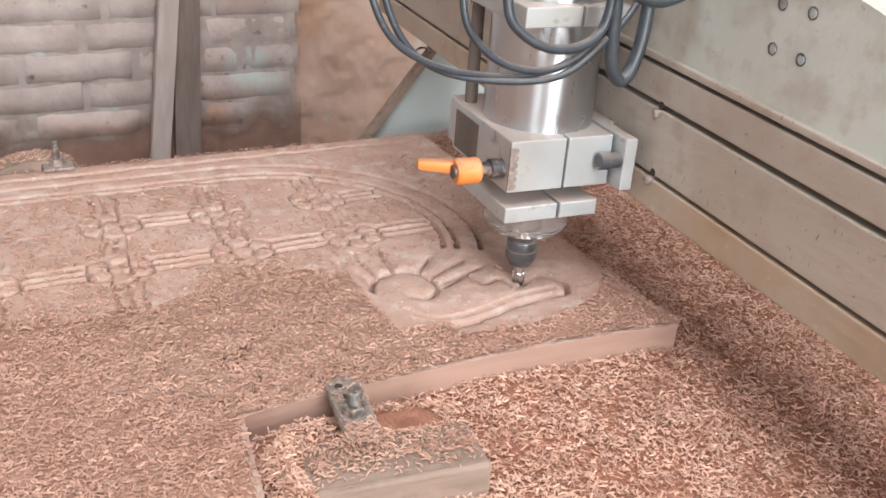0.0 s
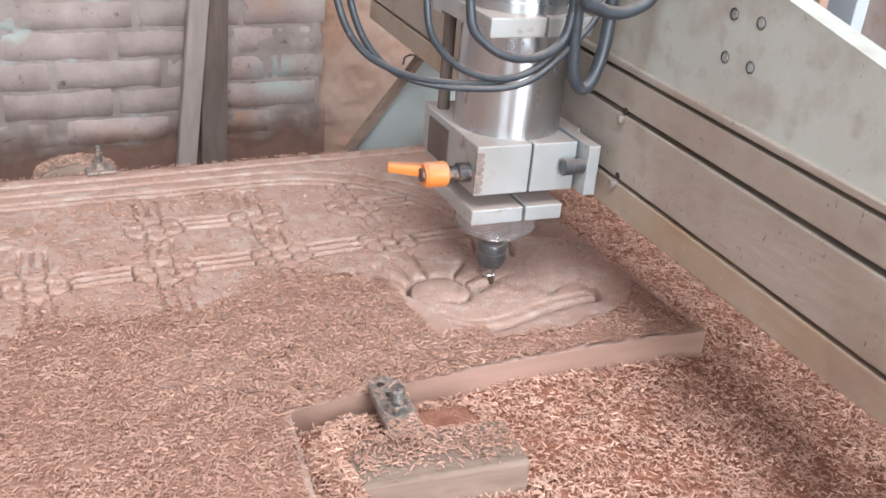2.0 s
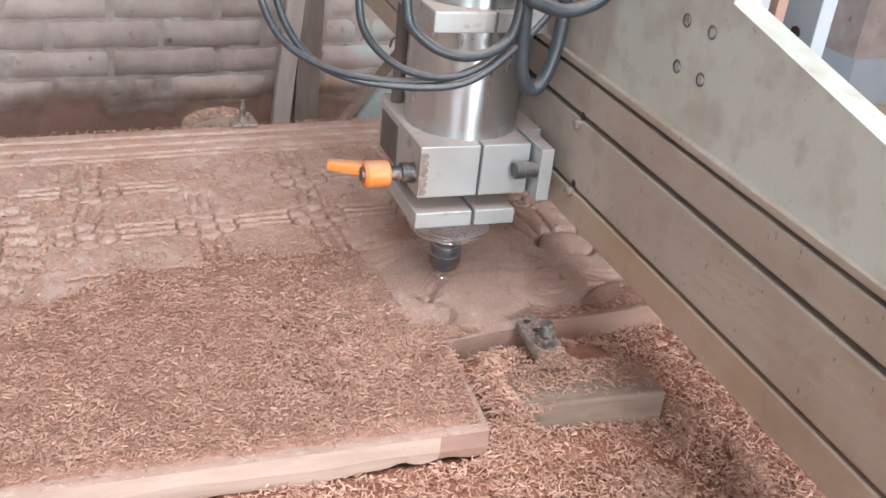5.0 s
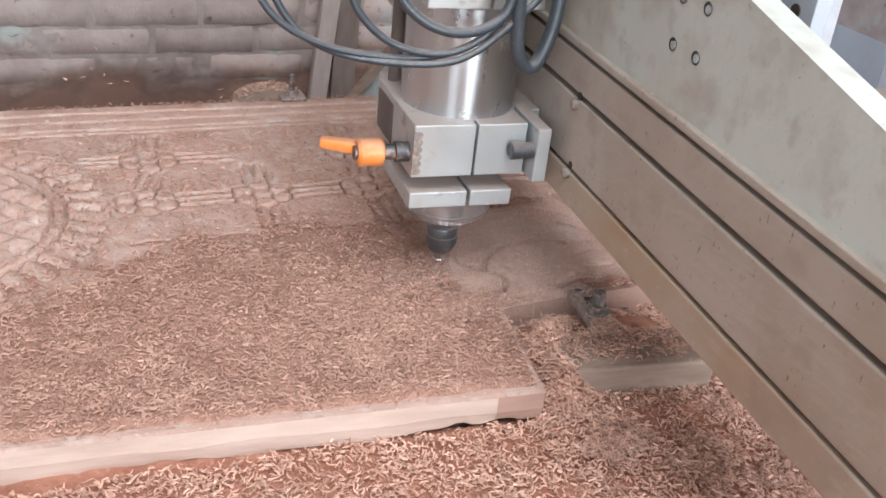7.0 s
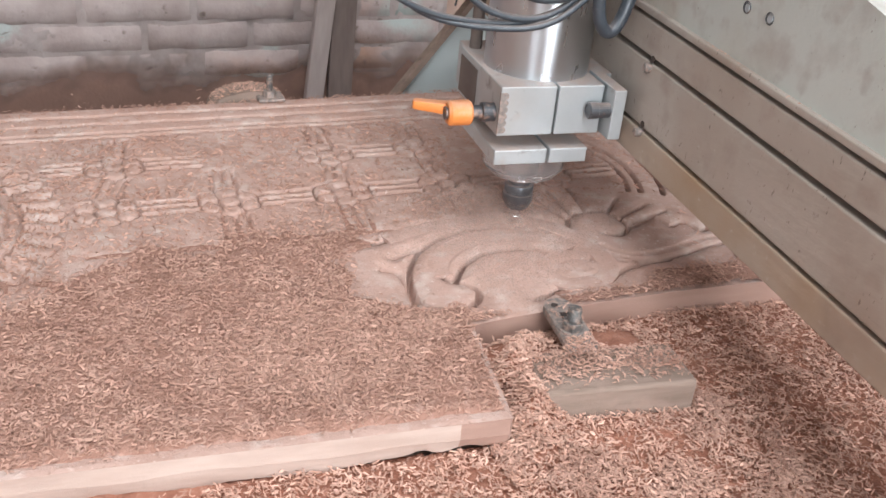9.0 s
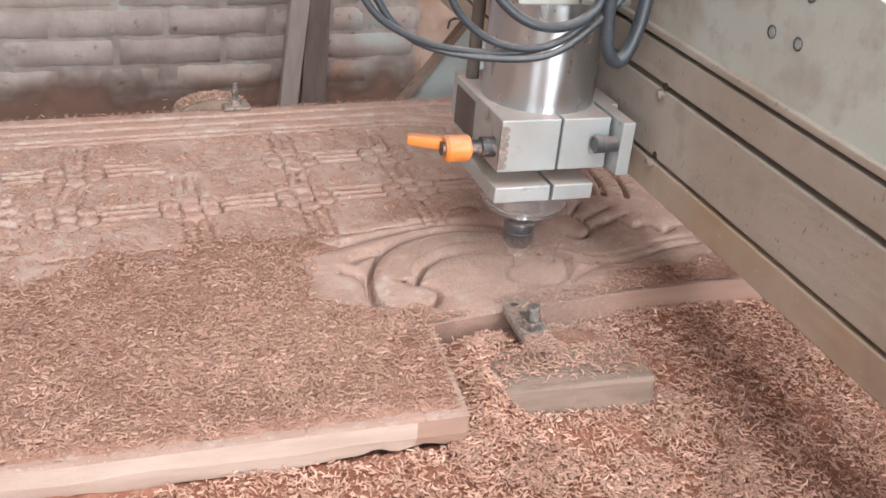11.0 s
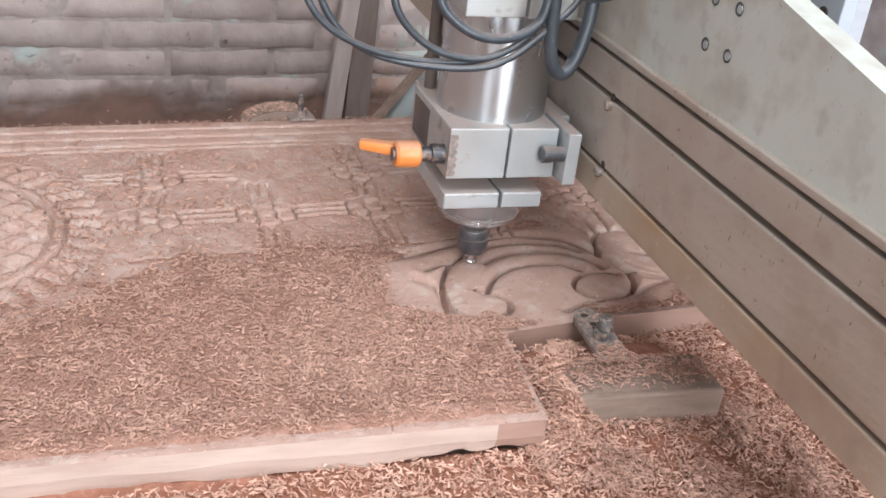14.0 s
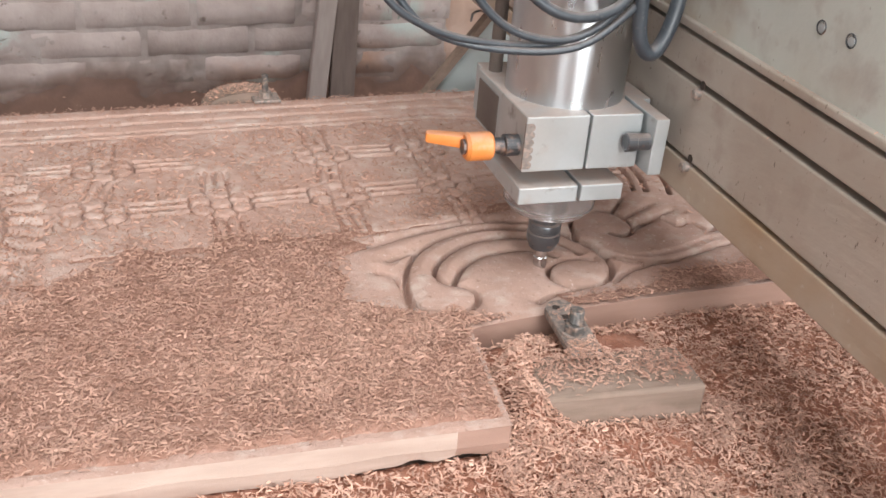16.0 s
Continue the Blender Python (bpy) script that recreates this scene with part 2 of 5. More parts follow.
def settled_dust(mat, amount, colour=(0.44, 0.335, 0.285)):
    """A film of wood dust on the faces that lie level."""
    n, l = mat.node_tree.nodes, mat.node_tree.links
    bsdf = n["Principled BSDF"]
    old = bsdf.inputs["Base Color"].links[0].from_socket
    geo = n.new("ShaderNodeNewGeometry")
    sep = n.new("ShaderNodeSeparateXYZ")
    l.new(geo.outputs["Normal"], sep.inputs[0])
    up = n.new("ShaderNodeMapRange")
    up.inputs["From Min"].default_value, up.inputs["From Max"].default_value = 0.45, 0.95
    l.new(sep.outputs["Z"], up.inputs["Value"])
    ns = n.new("ShaderNodeTexNoise")
    ns.inputs["Scale"].default_value, ns.inputs["Detail"].default_value = 60, 6
    l.new(geo.outputs["Position"], ns.inputs["Vector"])
    mr = n.new("ShaderNodeMapRange")
    mr.inputs["From Min"].default_value, mr.inputs["From Max"].default_value = 0.30, 0.60
    mr.inputs["To Min"].default_value, mr.inputs["To Max"].default_value = 0.45 * amount, amount
    l.new(ns.outputs["Fac"], mr.inputs["Value"])
    mu = n.new("ShaderNodeMath")
    mu.operation = "MULTIPLY"
    l.new(up.outputs[0], mu.inputs[0])
    l.new(mr.outputs[0], mu.inputs[1])
    mix = n.new("ShaderNodeMix")
    mix.data_type = "RGBA"
    l.new(mu.outputs[0], mix.inputs[0])
    for k in mix.inputs:
        if k.name == "A" and k.type == "RGBA":
            l.new(old, k)
        if k.name == "B" and k.type == "RGBA":
            k.default_value = (*colour, 1)
    l.new([k for k in mix.outputs if k.type == "RGBA"][0], bsdf.inputs["Base Color"])
    metal = bsdf.inputs["Metallic"].default_value
    if metal:
        mm = n.new("ShaderNodeMapRange")
        mm.inputs["To Min"].default_value, mm.inputs["To Max"].default_value = metal, 0.0
        l.new(mu.outputs[0], mm.inputs["Value"])
        l.new(mm.outputs[0], bsdf.inputs["Metallic"])


settled_dust(M_ALU, 0.85)
settled_dust(M_CABLE, 0.35)
settled_dust(M_ORANGE, 0.4)
settled_dust(M_NUT, 0.6)


def turned_steel():
    """Fine lathe marks run round the cylinder and draw its reflections out along it."""
    n, l = M_SPINDLE.node_tree.nodes, M_SPINDLE.node_tree.links
    tangent = n.new("ShaderNodeTangent")
    tangent.direction_type, tangent.axis = "RADIAL", "Z"
    bsdf = n["Principled BSDF"]
    l.new(tangent.outputs[0], bsdf.inputs["Tangent"])
    bsdf.inputs["Anisotropic"].default_value, bsdf.inputs["Anisotropic Rotation"].default_value = 0.85, 0.25


M_SPINDLE = material("turned_steel", (0.62, 0.655, 0.69), (0.54, 0.57, 0.60), 12, 0.30, metal=1.0, bump=0.0, fine=60, stretch=(1, 1, 0.3))
turned_steel()


def ragged_top(mat, low, high):
    """Caked dust that thins out upwards in ragged patches."""
    n, l = mat.node_tree.nodes, mat.node_tree.links
    geo = n.new("ShaderNodeNewGeometry")
    sep = n.new("ShaderNodeSeparateXYZ")
    l.new(geo.outputs["Position"], sep.inputs[0])
    ns = n.new("ShaderNodeTexNoise")
    ns.inputs["Scale"].default_value, ns.inputs["Detail"].default_value = 9, 8
    l.new(geo.outputs["Position"], ns.inputs["Vector"])
    ad = n.new("ShaderNodeMath")
    ad.operation = "MULTIPLY_ADD"
    l.new(ns.outputs["Fac"], ad.inputs[0])
    ad.inputs[1].default_value = 0.16
    l.new(sep.outputs["Z"], ad.inputs[2])
    mr = n.new("ShaderNodeMapRange")
    mr.inputs["From Min"].default_value, mr.inputs["From Max"].default_value = low, high
    mr.inputs["To Min"].default_value, mr.inputs["To Max"].default_value = 1.0, 0.0
    l.new(ad.outputs[0], mr.inputs["Value"])
    l.new(mr.outputs[0], n["Principled BSDF"].inputs["Alpha"])


ragged_top(M_CAKED, -0.285, -0.205)


# ---- mesh helpers ----
def part(name, bm, mat, parent=None, label="", smooth=False):
    me = bpy.data.meshes.new(name)
    bmesh.ops.recalc_face_normals(bm, faces=bm.faces)
    bm.to_mesh(me)
    bm.free()
    if smooth:
        for p in me.polygons:
            p.use_smooth = True
        me.set_sharp_from_angle(angle=radians(32))
    me.materials.append(mat)
    ob = new(name, me)
    if parent:
        ob.parent = parent
    if label:
        tagged(ob, label)
    return ob


def box(bm, x0, x1, y0, y1, z0, z1, bevel=0.0, m=None):
    """A box with rounded edges, added to bm."""
    r = bmesh.ops.create_cube(bm, size=1, matrix=Matrix.Translation(((x0 + x1) / 2, (y0 + y1) / 2, (z0 + z1) / 2)) @ Matrix.Diagonal((x1 - x0, y1 - y0, z1 - z0, 1)))
    vs = r["verts"]
    if bevel:
        es = list({e for v in vs for e in v.link_edges})
        g = bmesh.ops.bevel(bm, geom=es, offset=bevel, segments=2, affect="EDGES", profile=0.5)
        vs = list({v for f in g["faces"] for v in f.verts} | {v for v in vs if v.is_valid})
    if m:
        bmesh.ops.transform(bm, matrix=m, verts=vs)
    return bm


def boxes(*rows, bevel=0.0):
    bm = bmesh.new()
    for r in rows:
        box(bm, *r, bevel=bevel)
    return bm


def lathe(profile, n=48, m=None):
    """A turned solid from (radius, height) rows."""
    bm = bmesh.new()
    rings = []
    for r, z in profile:
        rings.append([bm.verts.new((r * math.cos(2 * math.pi * k / n), r * math.sin(2 * math.pi * k / n), z)) for k in range(n)])
    for a, b in zip(rings, rings[1:]):
        for k in range(n):
            bm.faces.new((a[k], a[(k + 1) % n], b[(k + 1) % n], b[k]))
    bm.faces.new(rings[0][::-1])
    bm.faces.new(rings[-1])
    if m:
        bmesh.ops.transform(bm, matrix=m, verts=bm.verts)
    return bm


def prism(outline, x0, x1, axis="x"):
    """An outline in the other two axes, pushed along one axis."""
    bm = bmesh.new()
    put = {"x": lambda a, b, c: (c, a, b), "y": lambda a, b, c: (a, c, b), "z": lambda a, b, c: (a, b, c)}[axis]
    lo = [bm.verts.new(put(a, b, x0)) for a, b in outline]
    hi = [bm.verts.new(put(a, b, x1)) for a, b in outline]
    bm.faces.new(lo)
    bm.faces.new(hi[::-1])
    for k in range(len(outline)):
        j = (k + 1) % len(outline)
        bm.faces.new((lo[k], lo[j], hi[j], hi[k]))
    return bm


def spline(points, steps=10, closed=False):
    """A smooth curve through points (Catmull-Rom)."""
    p = [Vector(q) for q in points]
    out = []
    n = len(p)
    for i in range(n if closed else n - 1):
        a, b, c, d = (p[(i - 1) % n], p[i], p[(i + 1) % n], p[(i + 2) % n]) if closed else (p[max(i - 1, 0)], p[i], p[i + 1], p[min(i + 2, n - 1)])
        for k in range(steps):
            t = k / steps
            out.append(0.5 * (2 * b + (c - a) * t + (2 * a - 5 * b + 4 * c - d) * t * t + (3 * b - a - 3 * c + d) * t ** 3))
    if not closed:
        out.append(p[-1])
    return out


def tube(points, radius, n=12, steps=16):
    """A round cable along a smooth curve."""
    c = spline(points, steps)
    for _ in range(3):
        c = c[:1] + [sum(c[max(i - 6, 0):i + 7], Vector()) / len(c[max(i - 6, 0):i + 7]) for i in range(1, len(c) - 1)] + c[-1:]
    bm = bmesh.new()
    rings = []
    up = Vector((0, 0, 1))
    for i, q in enumerate(c):
        d = (c[min(i + 1, len(c) - 1)] - c[max(i - 1, 0)]).normalized()
        s = d.cross(up)
        s = s.normalized() if s.length > 1e-4 else Vector((1, 0, 0))
        u = s.cross(d)
        up = u
        rings.append([bm.verts.new(q + radius * (math.cos(2 * math.pi * k / n) * s + math.sin(2 * math.pi * k / n) * u)) for k in range(n)])
    for a, b in zip(rings, rings[1:]):
        for k in range(n):
            bm.faces.new((a[k], a[(k + 1) % n], b[(k + 1) % n], b[k]))
    bm.faces.new(rings[0][::-1])
    bm.faces.new(rings[-1])
    return bm


def mesh_from_arrays(name, verts, quads, mat, smooth=False):
    me = bpy.data.meshes.new(name)
    nq = len(quads)
    me.vertices.add(len(verts))
    me.vertices.foreach_set("co", np.asarray(verts, dtype=np.float32).ravel())
    me.loops.add(nq * 4)
    me.loops.foreach_set("vertex_index", np.asarray(quads, dtype=np.int32).ravel())
    me.polygons.add(nq)
    me.polygons.foreach_set("loop_start", np.arange(0, nq * 4, 4, dtype=np.int32))
    if smooth:
        me.polygons.foreach_set("use_smooth", np.ones(nq, dtype=bool))
    me.update(calc_edges=True)
    me.materials.append(mat)
    return me


def value_noise(x, y, cell, seed):
    """Smooth noise in 0..1 on arrays."""
    r = np.random.RandomState(seed).rand(64, 64)
    u, v = x / cell, y / cell
    i, j = np.floor(u).astype(int), np.floor(v).astype(int)
    f, g = u - i, v - j
    f, g = f * f * (3 - 2 * f), g * g * (3 - 2 * g)
    a, b, c, d = r[i % 64, j % 64], r[(i + 1) % 64, j % 64], r[i % 64, (j + 1) % 64], r[(i + 1) % 64, (j + 1) % 64]
    return (a * (1 - f) + b * f) * (1 - g) + (c * (1 - f) + d * f) * g


def empty(name, m=None):
    ob = new(name)
    ob.empty_display_size = 0.05
    if m is not None:
        ob.matrix_basis = m
    return ob


# ---- room ----
BED_Z = -0.040      # machine table under the panel, panel top at 0
FLOOR_Z = -0.90
WALL_Y = 1.617
CEIL_Z = 2.40


def room():
    fl = part("floor", boxes((-3.1, 3.2, -3.1, 1.95, FLOOR_Z - 0.1, FLOOR_Z)), M_FLOOR)
    tagged(fl, "dusty concrete workshop floor", "floor", kind="structure")
    cl = part("ceiling", boxes((-3.1, -1.15, -3.1, 1.95, CEIL_Z, CEIL_Z + 0.1), (0.65, 3.2, -3.1, 1.95, CEIL_Z, CEIL_Z + 0.1),
                               (-1.15, 0.65, -3.1, -1.9, CEIL_Z, CEIL_Z + 0.1), (-1.15, 0.65, -0.5, 1.95, CEIL_Z, CEIL_Z + 0.1)), M_WALL)
    tagged(cl, "plain plastered workshop ceiling with a skylight opening", "ceiling", kind="structure")
    ws = part("wall_south", boxes((-3.1, -2.5, -3.1, -3.0, FLOOR_Z, CEIL_Z), (-1.5, -0.4, -3.1, -3.0, FLOOR_Z, CEIL_Z), (0.6, 3.2, -3.1, -3.0, FLOOR_Z, CEIL_Z),
                                  (-2.5, -1.5, -3.1, -3.0, FLOOR_Z, 0.4), (-2.5, -1.5, -3.1, -3.0, 1.9, CEIL_Z), (-0.4, 0.6, -3.1, -3.0, 1.95, CEIL_Z)), M_WALL)
    tagged(ws, "dusty plastered wall with a doorway and a window opening", "wall", kind="structure")
    ww = part("wall_west", boxes((-3.1, -3.0, -3.0, 1.95, FLOOR_Z, CEIL_Z)), M_WALL)
    tagged(ww, "dusty plastered side wall of the workshop", "wall", kind="structure")
    # the unseen opening is added to let the side fill in
    we = part("wall_east", boxes((3.1, 3.2, -3.0, -1.2, FLOOR_Z, CEIL_Z), (3.1, 3.2, 0.0, 1.95, FLOOR_Z, CEIL_Z), (3.1, 3.2, -1.2, 0.0, 1.5, CEIL_Z)), M_WALL)
    tagged(we, "dusty plastered side wall with an unseen opening added for fill light", "wall", kind="structure")
    jb = part("wall_return", boxes((2.15, 3.1, WALL_Y + 0.01, WALL_Y + 0.25, -0.30, 1.3)), M_BRICK)
    tagged(jb, "red brick wall beside the bright doorway", "wall", kind="structure")
    jd = part("wall_dado", boxes((2.15, 3.1, WALL_Y, WALL_Y + 0.25, FLOOR_Z, -0.30)), M_GREYPOST)
    tagged(jd, "blue-grey painted lower wall beside the doorway", "wall", kind="structure")
    g = part("ground", boxes((-300, 400, 1.95, 400, FLOOR_Z - 0.2, FLOOR_Z - 0.02)), M_WHITE)
    tagged(g, "bright pale ground outside the doorway", "ground", kind="structure")


room()


def brick_wall():
    wall = empty("wall_north")
    tagged(wall, "old brick wall behind the machine, thick with red sawdust", "wall", kind="structure")
    core = bmesh.new()
    box(core, -3.1, 0.61, WALL_Y + 0.012, WALL_Y + 0.25, FLOOR_Z, CEIL_Z)
    box(core, 0.62, 1.30, WALL_Y + 0.06, WALL_Y + 0.25, FLOOR_Z, CEIL_Z)
    box(core, 1.30, 3.2, WALL_Y + 0.06, WALL_Y + 0.25, 1.3, CEIL_Z)
    part("core", core, M_MORTAR, wall, "rough grey wall behind the bricks")
    gx, gz = np.meshgrid(np.arange(-1.5, 0.6281, 0.006), np.arange(-0.9, 0.35, 0.006))
    gy = WALL_Y - 0.0045 + 0.008 * (value_noise(gx, gz, 0.06, 61) - 0.5) + 0.005 * (value_noise(gx, gz, 0.013, 62) - 0.5)
    gy = np.where(gx > 0.605 + 0.012 * value_noise(gx, gz, 0.02, 63), WALL_Y + 0.045, gy)
    idx = np.arange(gx.size).reshape(gx.shape)
    q = np.stack([idx[:-1, :-1], idx[:-1, 1:], idx[1:, 1:], idx[1:, :-1]], -1).reshape(-1, 4)
    ob = new("mortar", mesh_from_arrays("mortar", np.stack([gx, gy, gz], -1).reshape(-1, 3), q, M_MORTAR, True))
    ob.parent = wall
    tagged(ob, "lumpy grey mortar smeared over the bricks")
    # dust caked on the foot of the wall, with an uneven upper edge
    gx, gz = np.meshgrid(np.arange(-1.5, 0.625, 0.008), np.linspace(0, 1, 40))
    top = -0.150 - 0.03 * np.clip(gx + 0.1, 0, 0.7) + 0.020 * (value_noise(gx, 0 * gx, 0.03, 65) - 0.5) + 0.030 * (value_noise(gx, 0 * gx, 0.16, 66) - 0.5)
    hz = FLOOR_Z + (top - FLOOR_Z) * gz
    gy = WALL_Y - 0.0175 + 0.006 * (value_noise(gx, hz, 0.03, 67) - 0.5) + 0.012 * np.clip((gz - 0.975) / 0.025, 0, 1) ** 2
    idx = np.arange(gx.size).reshape(gx.shape)
    q = np.stack([idx[:-1, :-1], idx[:-1, 1:], idx[1:, 1:], idx[1:, :-1]], -1).reshape(-1, 4)
    ob = new("dust_skirting", mesh_from_arrays("dust_skirting", np.stack([gx, gy, hz], -1).reshape(-1, 3), q, M_CAKED, True))
    ob.parent = wall
    tagged(ob, "brown sawdust caked on the foot of the wall")
    part("plaster_core", boxes((0.64, 1.30, WALL_Y + 0.045, WALL_Y + 0.06, FLOOR_Z, CEIL_Z)), M_PLASTER, wall)
    gx, gz = np.meshgrid(np.arange(0.60, 1.31, 0.007), np.arange(-0.9, 0.6, 0.007))
    gy = WALL_Y + 0.034 + 0.018 * (value_noise(gx, gz, 0.06, 81) - 0.5) + 0.008 * (value_noise(gx, gz, 0.016, 82) - 0.5)
    idx = np.arange(gx.size).reshape(gx.shape)
    q = np.stack([idx[:-1, :-1], idx[:-1, 1:], idx[1:, 1:], idx[1:, :-1]], -1).reshape(-1, 4)
    ob = new("plaster", mesh_from_arrays("plaster", np.stack([gx, gy, gz], -1).reshape(-1, 3), q, M_PLASTER, True))
    ob.parent = wall
    tagged(ob, "rough broken plaster stained with orange dust")
    return wall


WALL = brick_wall()


# ---- machine bed ----
def bed():
    ob = part("machine_table", boxes((-1.7, 1.3, -0.9, 0.612, BED_Z - 0.06, BED_Z), bevel=0.004), M_CAST)
    tagged(ob, "flat machine table buried under wood shavings", "machine table", kind="structure")
    fr = part("table_frame", boxes((-1.6, 1.2, -0.85, -0.75, FLOOR_Z, BED_Z - 0.06), (-1.6, 1.2, 0.5, 0.6, FLOOR_Z, BED_Z - 0.06), bevel=0.004), M_PAINT)
    tagged(fr, "painted steel frame under the machine table", "machine frame", kind="structure")


bed()


# ---- carved panel ----
X_LEFT, X_RIGHT, Y_NEAR, Y_STEP, Y_FAR = -1.45, 0.42, -0.115, 0.0, 0.563
X_STEP = -0.010


def near_edge(x):
    """The panel's near side, a little askew to its far side."""
    return -0.113 + 0.078 * np.clip(-0.012 - x, 0, 0.6)


def step_edge(x):
    """The side of the panel beyond the step, slightly bowed."""
    return np.interp(x, [-0.01, 0.05, 0.11, 0.18, 0.24, 0.30, 0.36, 0.42], [0.0125, 0.0165, 0.0195, 0.0205, 0.0200, 0.0175, 0.0125, 0.0070])


def step_side(y):
    """The short side that joins the two."""
    return -0.016 + 0.145 * np.clip(y + 0.113, 0, 0.128)


LATTICE_X = [-0.277 + 0.1205 * k for k in range(5)]
ROW_1, ROW_2 = 0.287, 0.388
MEDAL = (-0.505, 0.285)


def stroke_distance(x, y, pts):
    """Distance from every (x, y) to a polyline."""
    d = np.full(x.shape, 9.0)
    for (ax, ay), (bx, by) in zip(pts, pts[1:]):
        vx, vy = bx - ax, by - ay
        k = np.clip(((x - ax) * vx + (y - ay) * vy) / max(vx * vx + vy * vy, 1e-12), 0, 1)
        d = np.minimum(d, np.hypot(x - ax - k * vx, y - ay - k * vy))
    return d


def groove(h, x, y, pts, half=0.0017, depth=0.0075, roll=0.0022, wide=0.006):
    """Cut a narrow groove with rolled shoulders along pts into h, within its own bounds; crossing cuts do not add up."""
    p = np.array([(q[0], q[1]) for q in pts])
    lo, hi = p.min(0) - 0.03, p.max(0) + 0.03
    s = (slice(*np.searchsorted(y[:, 0], (lo[1], hi[1]))), slice(*np.searchsorted(x[0], (lo[0], hi[0]))))
    if h[s].size == 0:
        return
    d = stroke_distance(x[s], y[s], [tuple(q) for q in p])
    h[s] = np.minimum(h[s], -(depth - roll) * np.clip(1 - (d / (1.35 * half)) ** 4, 0, 1) - roll * np.exp(-(d / wide) ** 2))


def dome(h, x, y, cx, cy, rx, ry, height, turn=0.0):
    """Raise an oval bead with a cut round it."""
    r = max(rx, ry) * 1.8
    s = (slice(*np.searchsorted(y[:, 0], (cy - r, cy + r))), slice(*np.searchsorted(x[0], (cx - r, cx + r))))
    if h[s].size == 0:
        return
    c, k = math.cos(turn), math.sin(turn)
    u, v = ((x[s] - cx) * c + (y[s] - cy) * k) / rx, (-(x[s] - cx) * k + (y[s] - cy) * c) / ry
    q = np.sqrt(u * u + v * v)
    h[s] = np.where(q < 1, -0.0060 + (0.0060 + height) * np.clip(1 - q ** 4, 0, 1) ** 0.5, np.where(q < 1.16, np.minimum(h[s], -0.0125), h[s]))


def arc_points(cx, cy, rx, ry, a0, a1, n=40):
    return [(cx + rx * math.cos(radians(a0 + (a1 - a0) * k / n)), cy + ry * math.sin(radians(a0 + (a1 - a0) * k / n))) for k in range(n + 1)]


def sweep2(points, steps=8, closed=False):
    return [(q.x, q.y) for q in spline([(a, b, 0) for a, b in points], steps, closed)]


def double_bar(h, x, y, a, b):
    """Two raised ribs between two nodes: three grooves side by side."""
    ax, ay, bx, by = *a, *b
    n = math.hypot(bx - ax, by - ay)
    ux, uy = (bx - ax) / n, (by - ay) / n
    half, depth = (0.0026, 0.0180) if abs(ux) > abs(uy) else (0.0017, 0.0048)
    for off in (-0.0125, 0.0, 0.0125):
        groove(h, x, y, [(ax - uy * off, ay + ux * off), (bx - uy * off, by + ux * off)], half, depth, 0.0014 if abs(ux) > abs(uy) else 0.0014, 0.0045)


def flower(h, x, y, cx, cy):
    """A rosette of seven beads."""
    dome(h, x, y, cx, cy, 0.0115, 0.0105, 0.0008)
    for k in range(6):
        a = radians(30 + 60 * k)
        dome(h, x, y, cx + 0.0225 * math.cos(a), cy + 0.0205 * math.sin(a), 0.0122, 0.0105, 0.0012, a + 1.57)


SCROLL_TOP = [(-0.089, 0.168), (-0.056, 0.170), (-0.021, 0.177), (0.018, 0.188), (0.056, 0.196), (0.093, 0.197), (0.119, 0.192), (0.143, 0.180), (0.163, 0.157), (0.174, 0.136), (0.178, 0.112)]
DISC = [(0.163, 0.100), (0.150, 0.107), (0.131, 0.106), (0.115, 0.095), (0.109, 0.079), (0.115, 0.063), (0.132, 0.056), (0.154, 0.059), (0.169, 0.071), (0.177, 0.089), (0.178, 0.112)]
SCROLL_BAND = [(0.150, 0.155), (0.138, 0.168), (0.113, 0.178), (0.081, 0.182), (0.049, 0.177), (0.024, 0.166), (0.005, 0.152), (-0.011, 0.132), (-0.023, 0.106), (-0.029, 0.077), (-0.026, 0.056), (-0.014, 0.045), (0.003, 0.042), (0.019, 0.048), (0.029, 0.061), (0.029, 0.076), (0.021, 0.085), (0.013, 0.088)]
LATE_ARC = [(0.156, 0.114), (0.155, 0.123), (0.145, 0.141), (0.124, 0.154), (0.097, 0.161), (0.066, 0.160), (0.040, 0.148), (0.021, 0.133), (0.008, 0.115), (0.007, 0.099), (0.013, 0.088)]


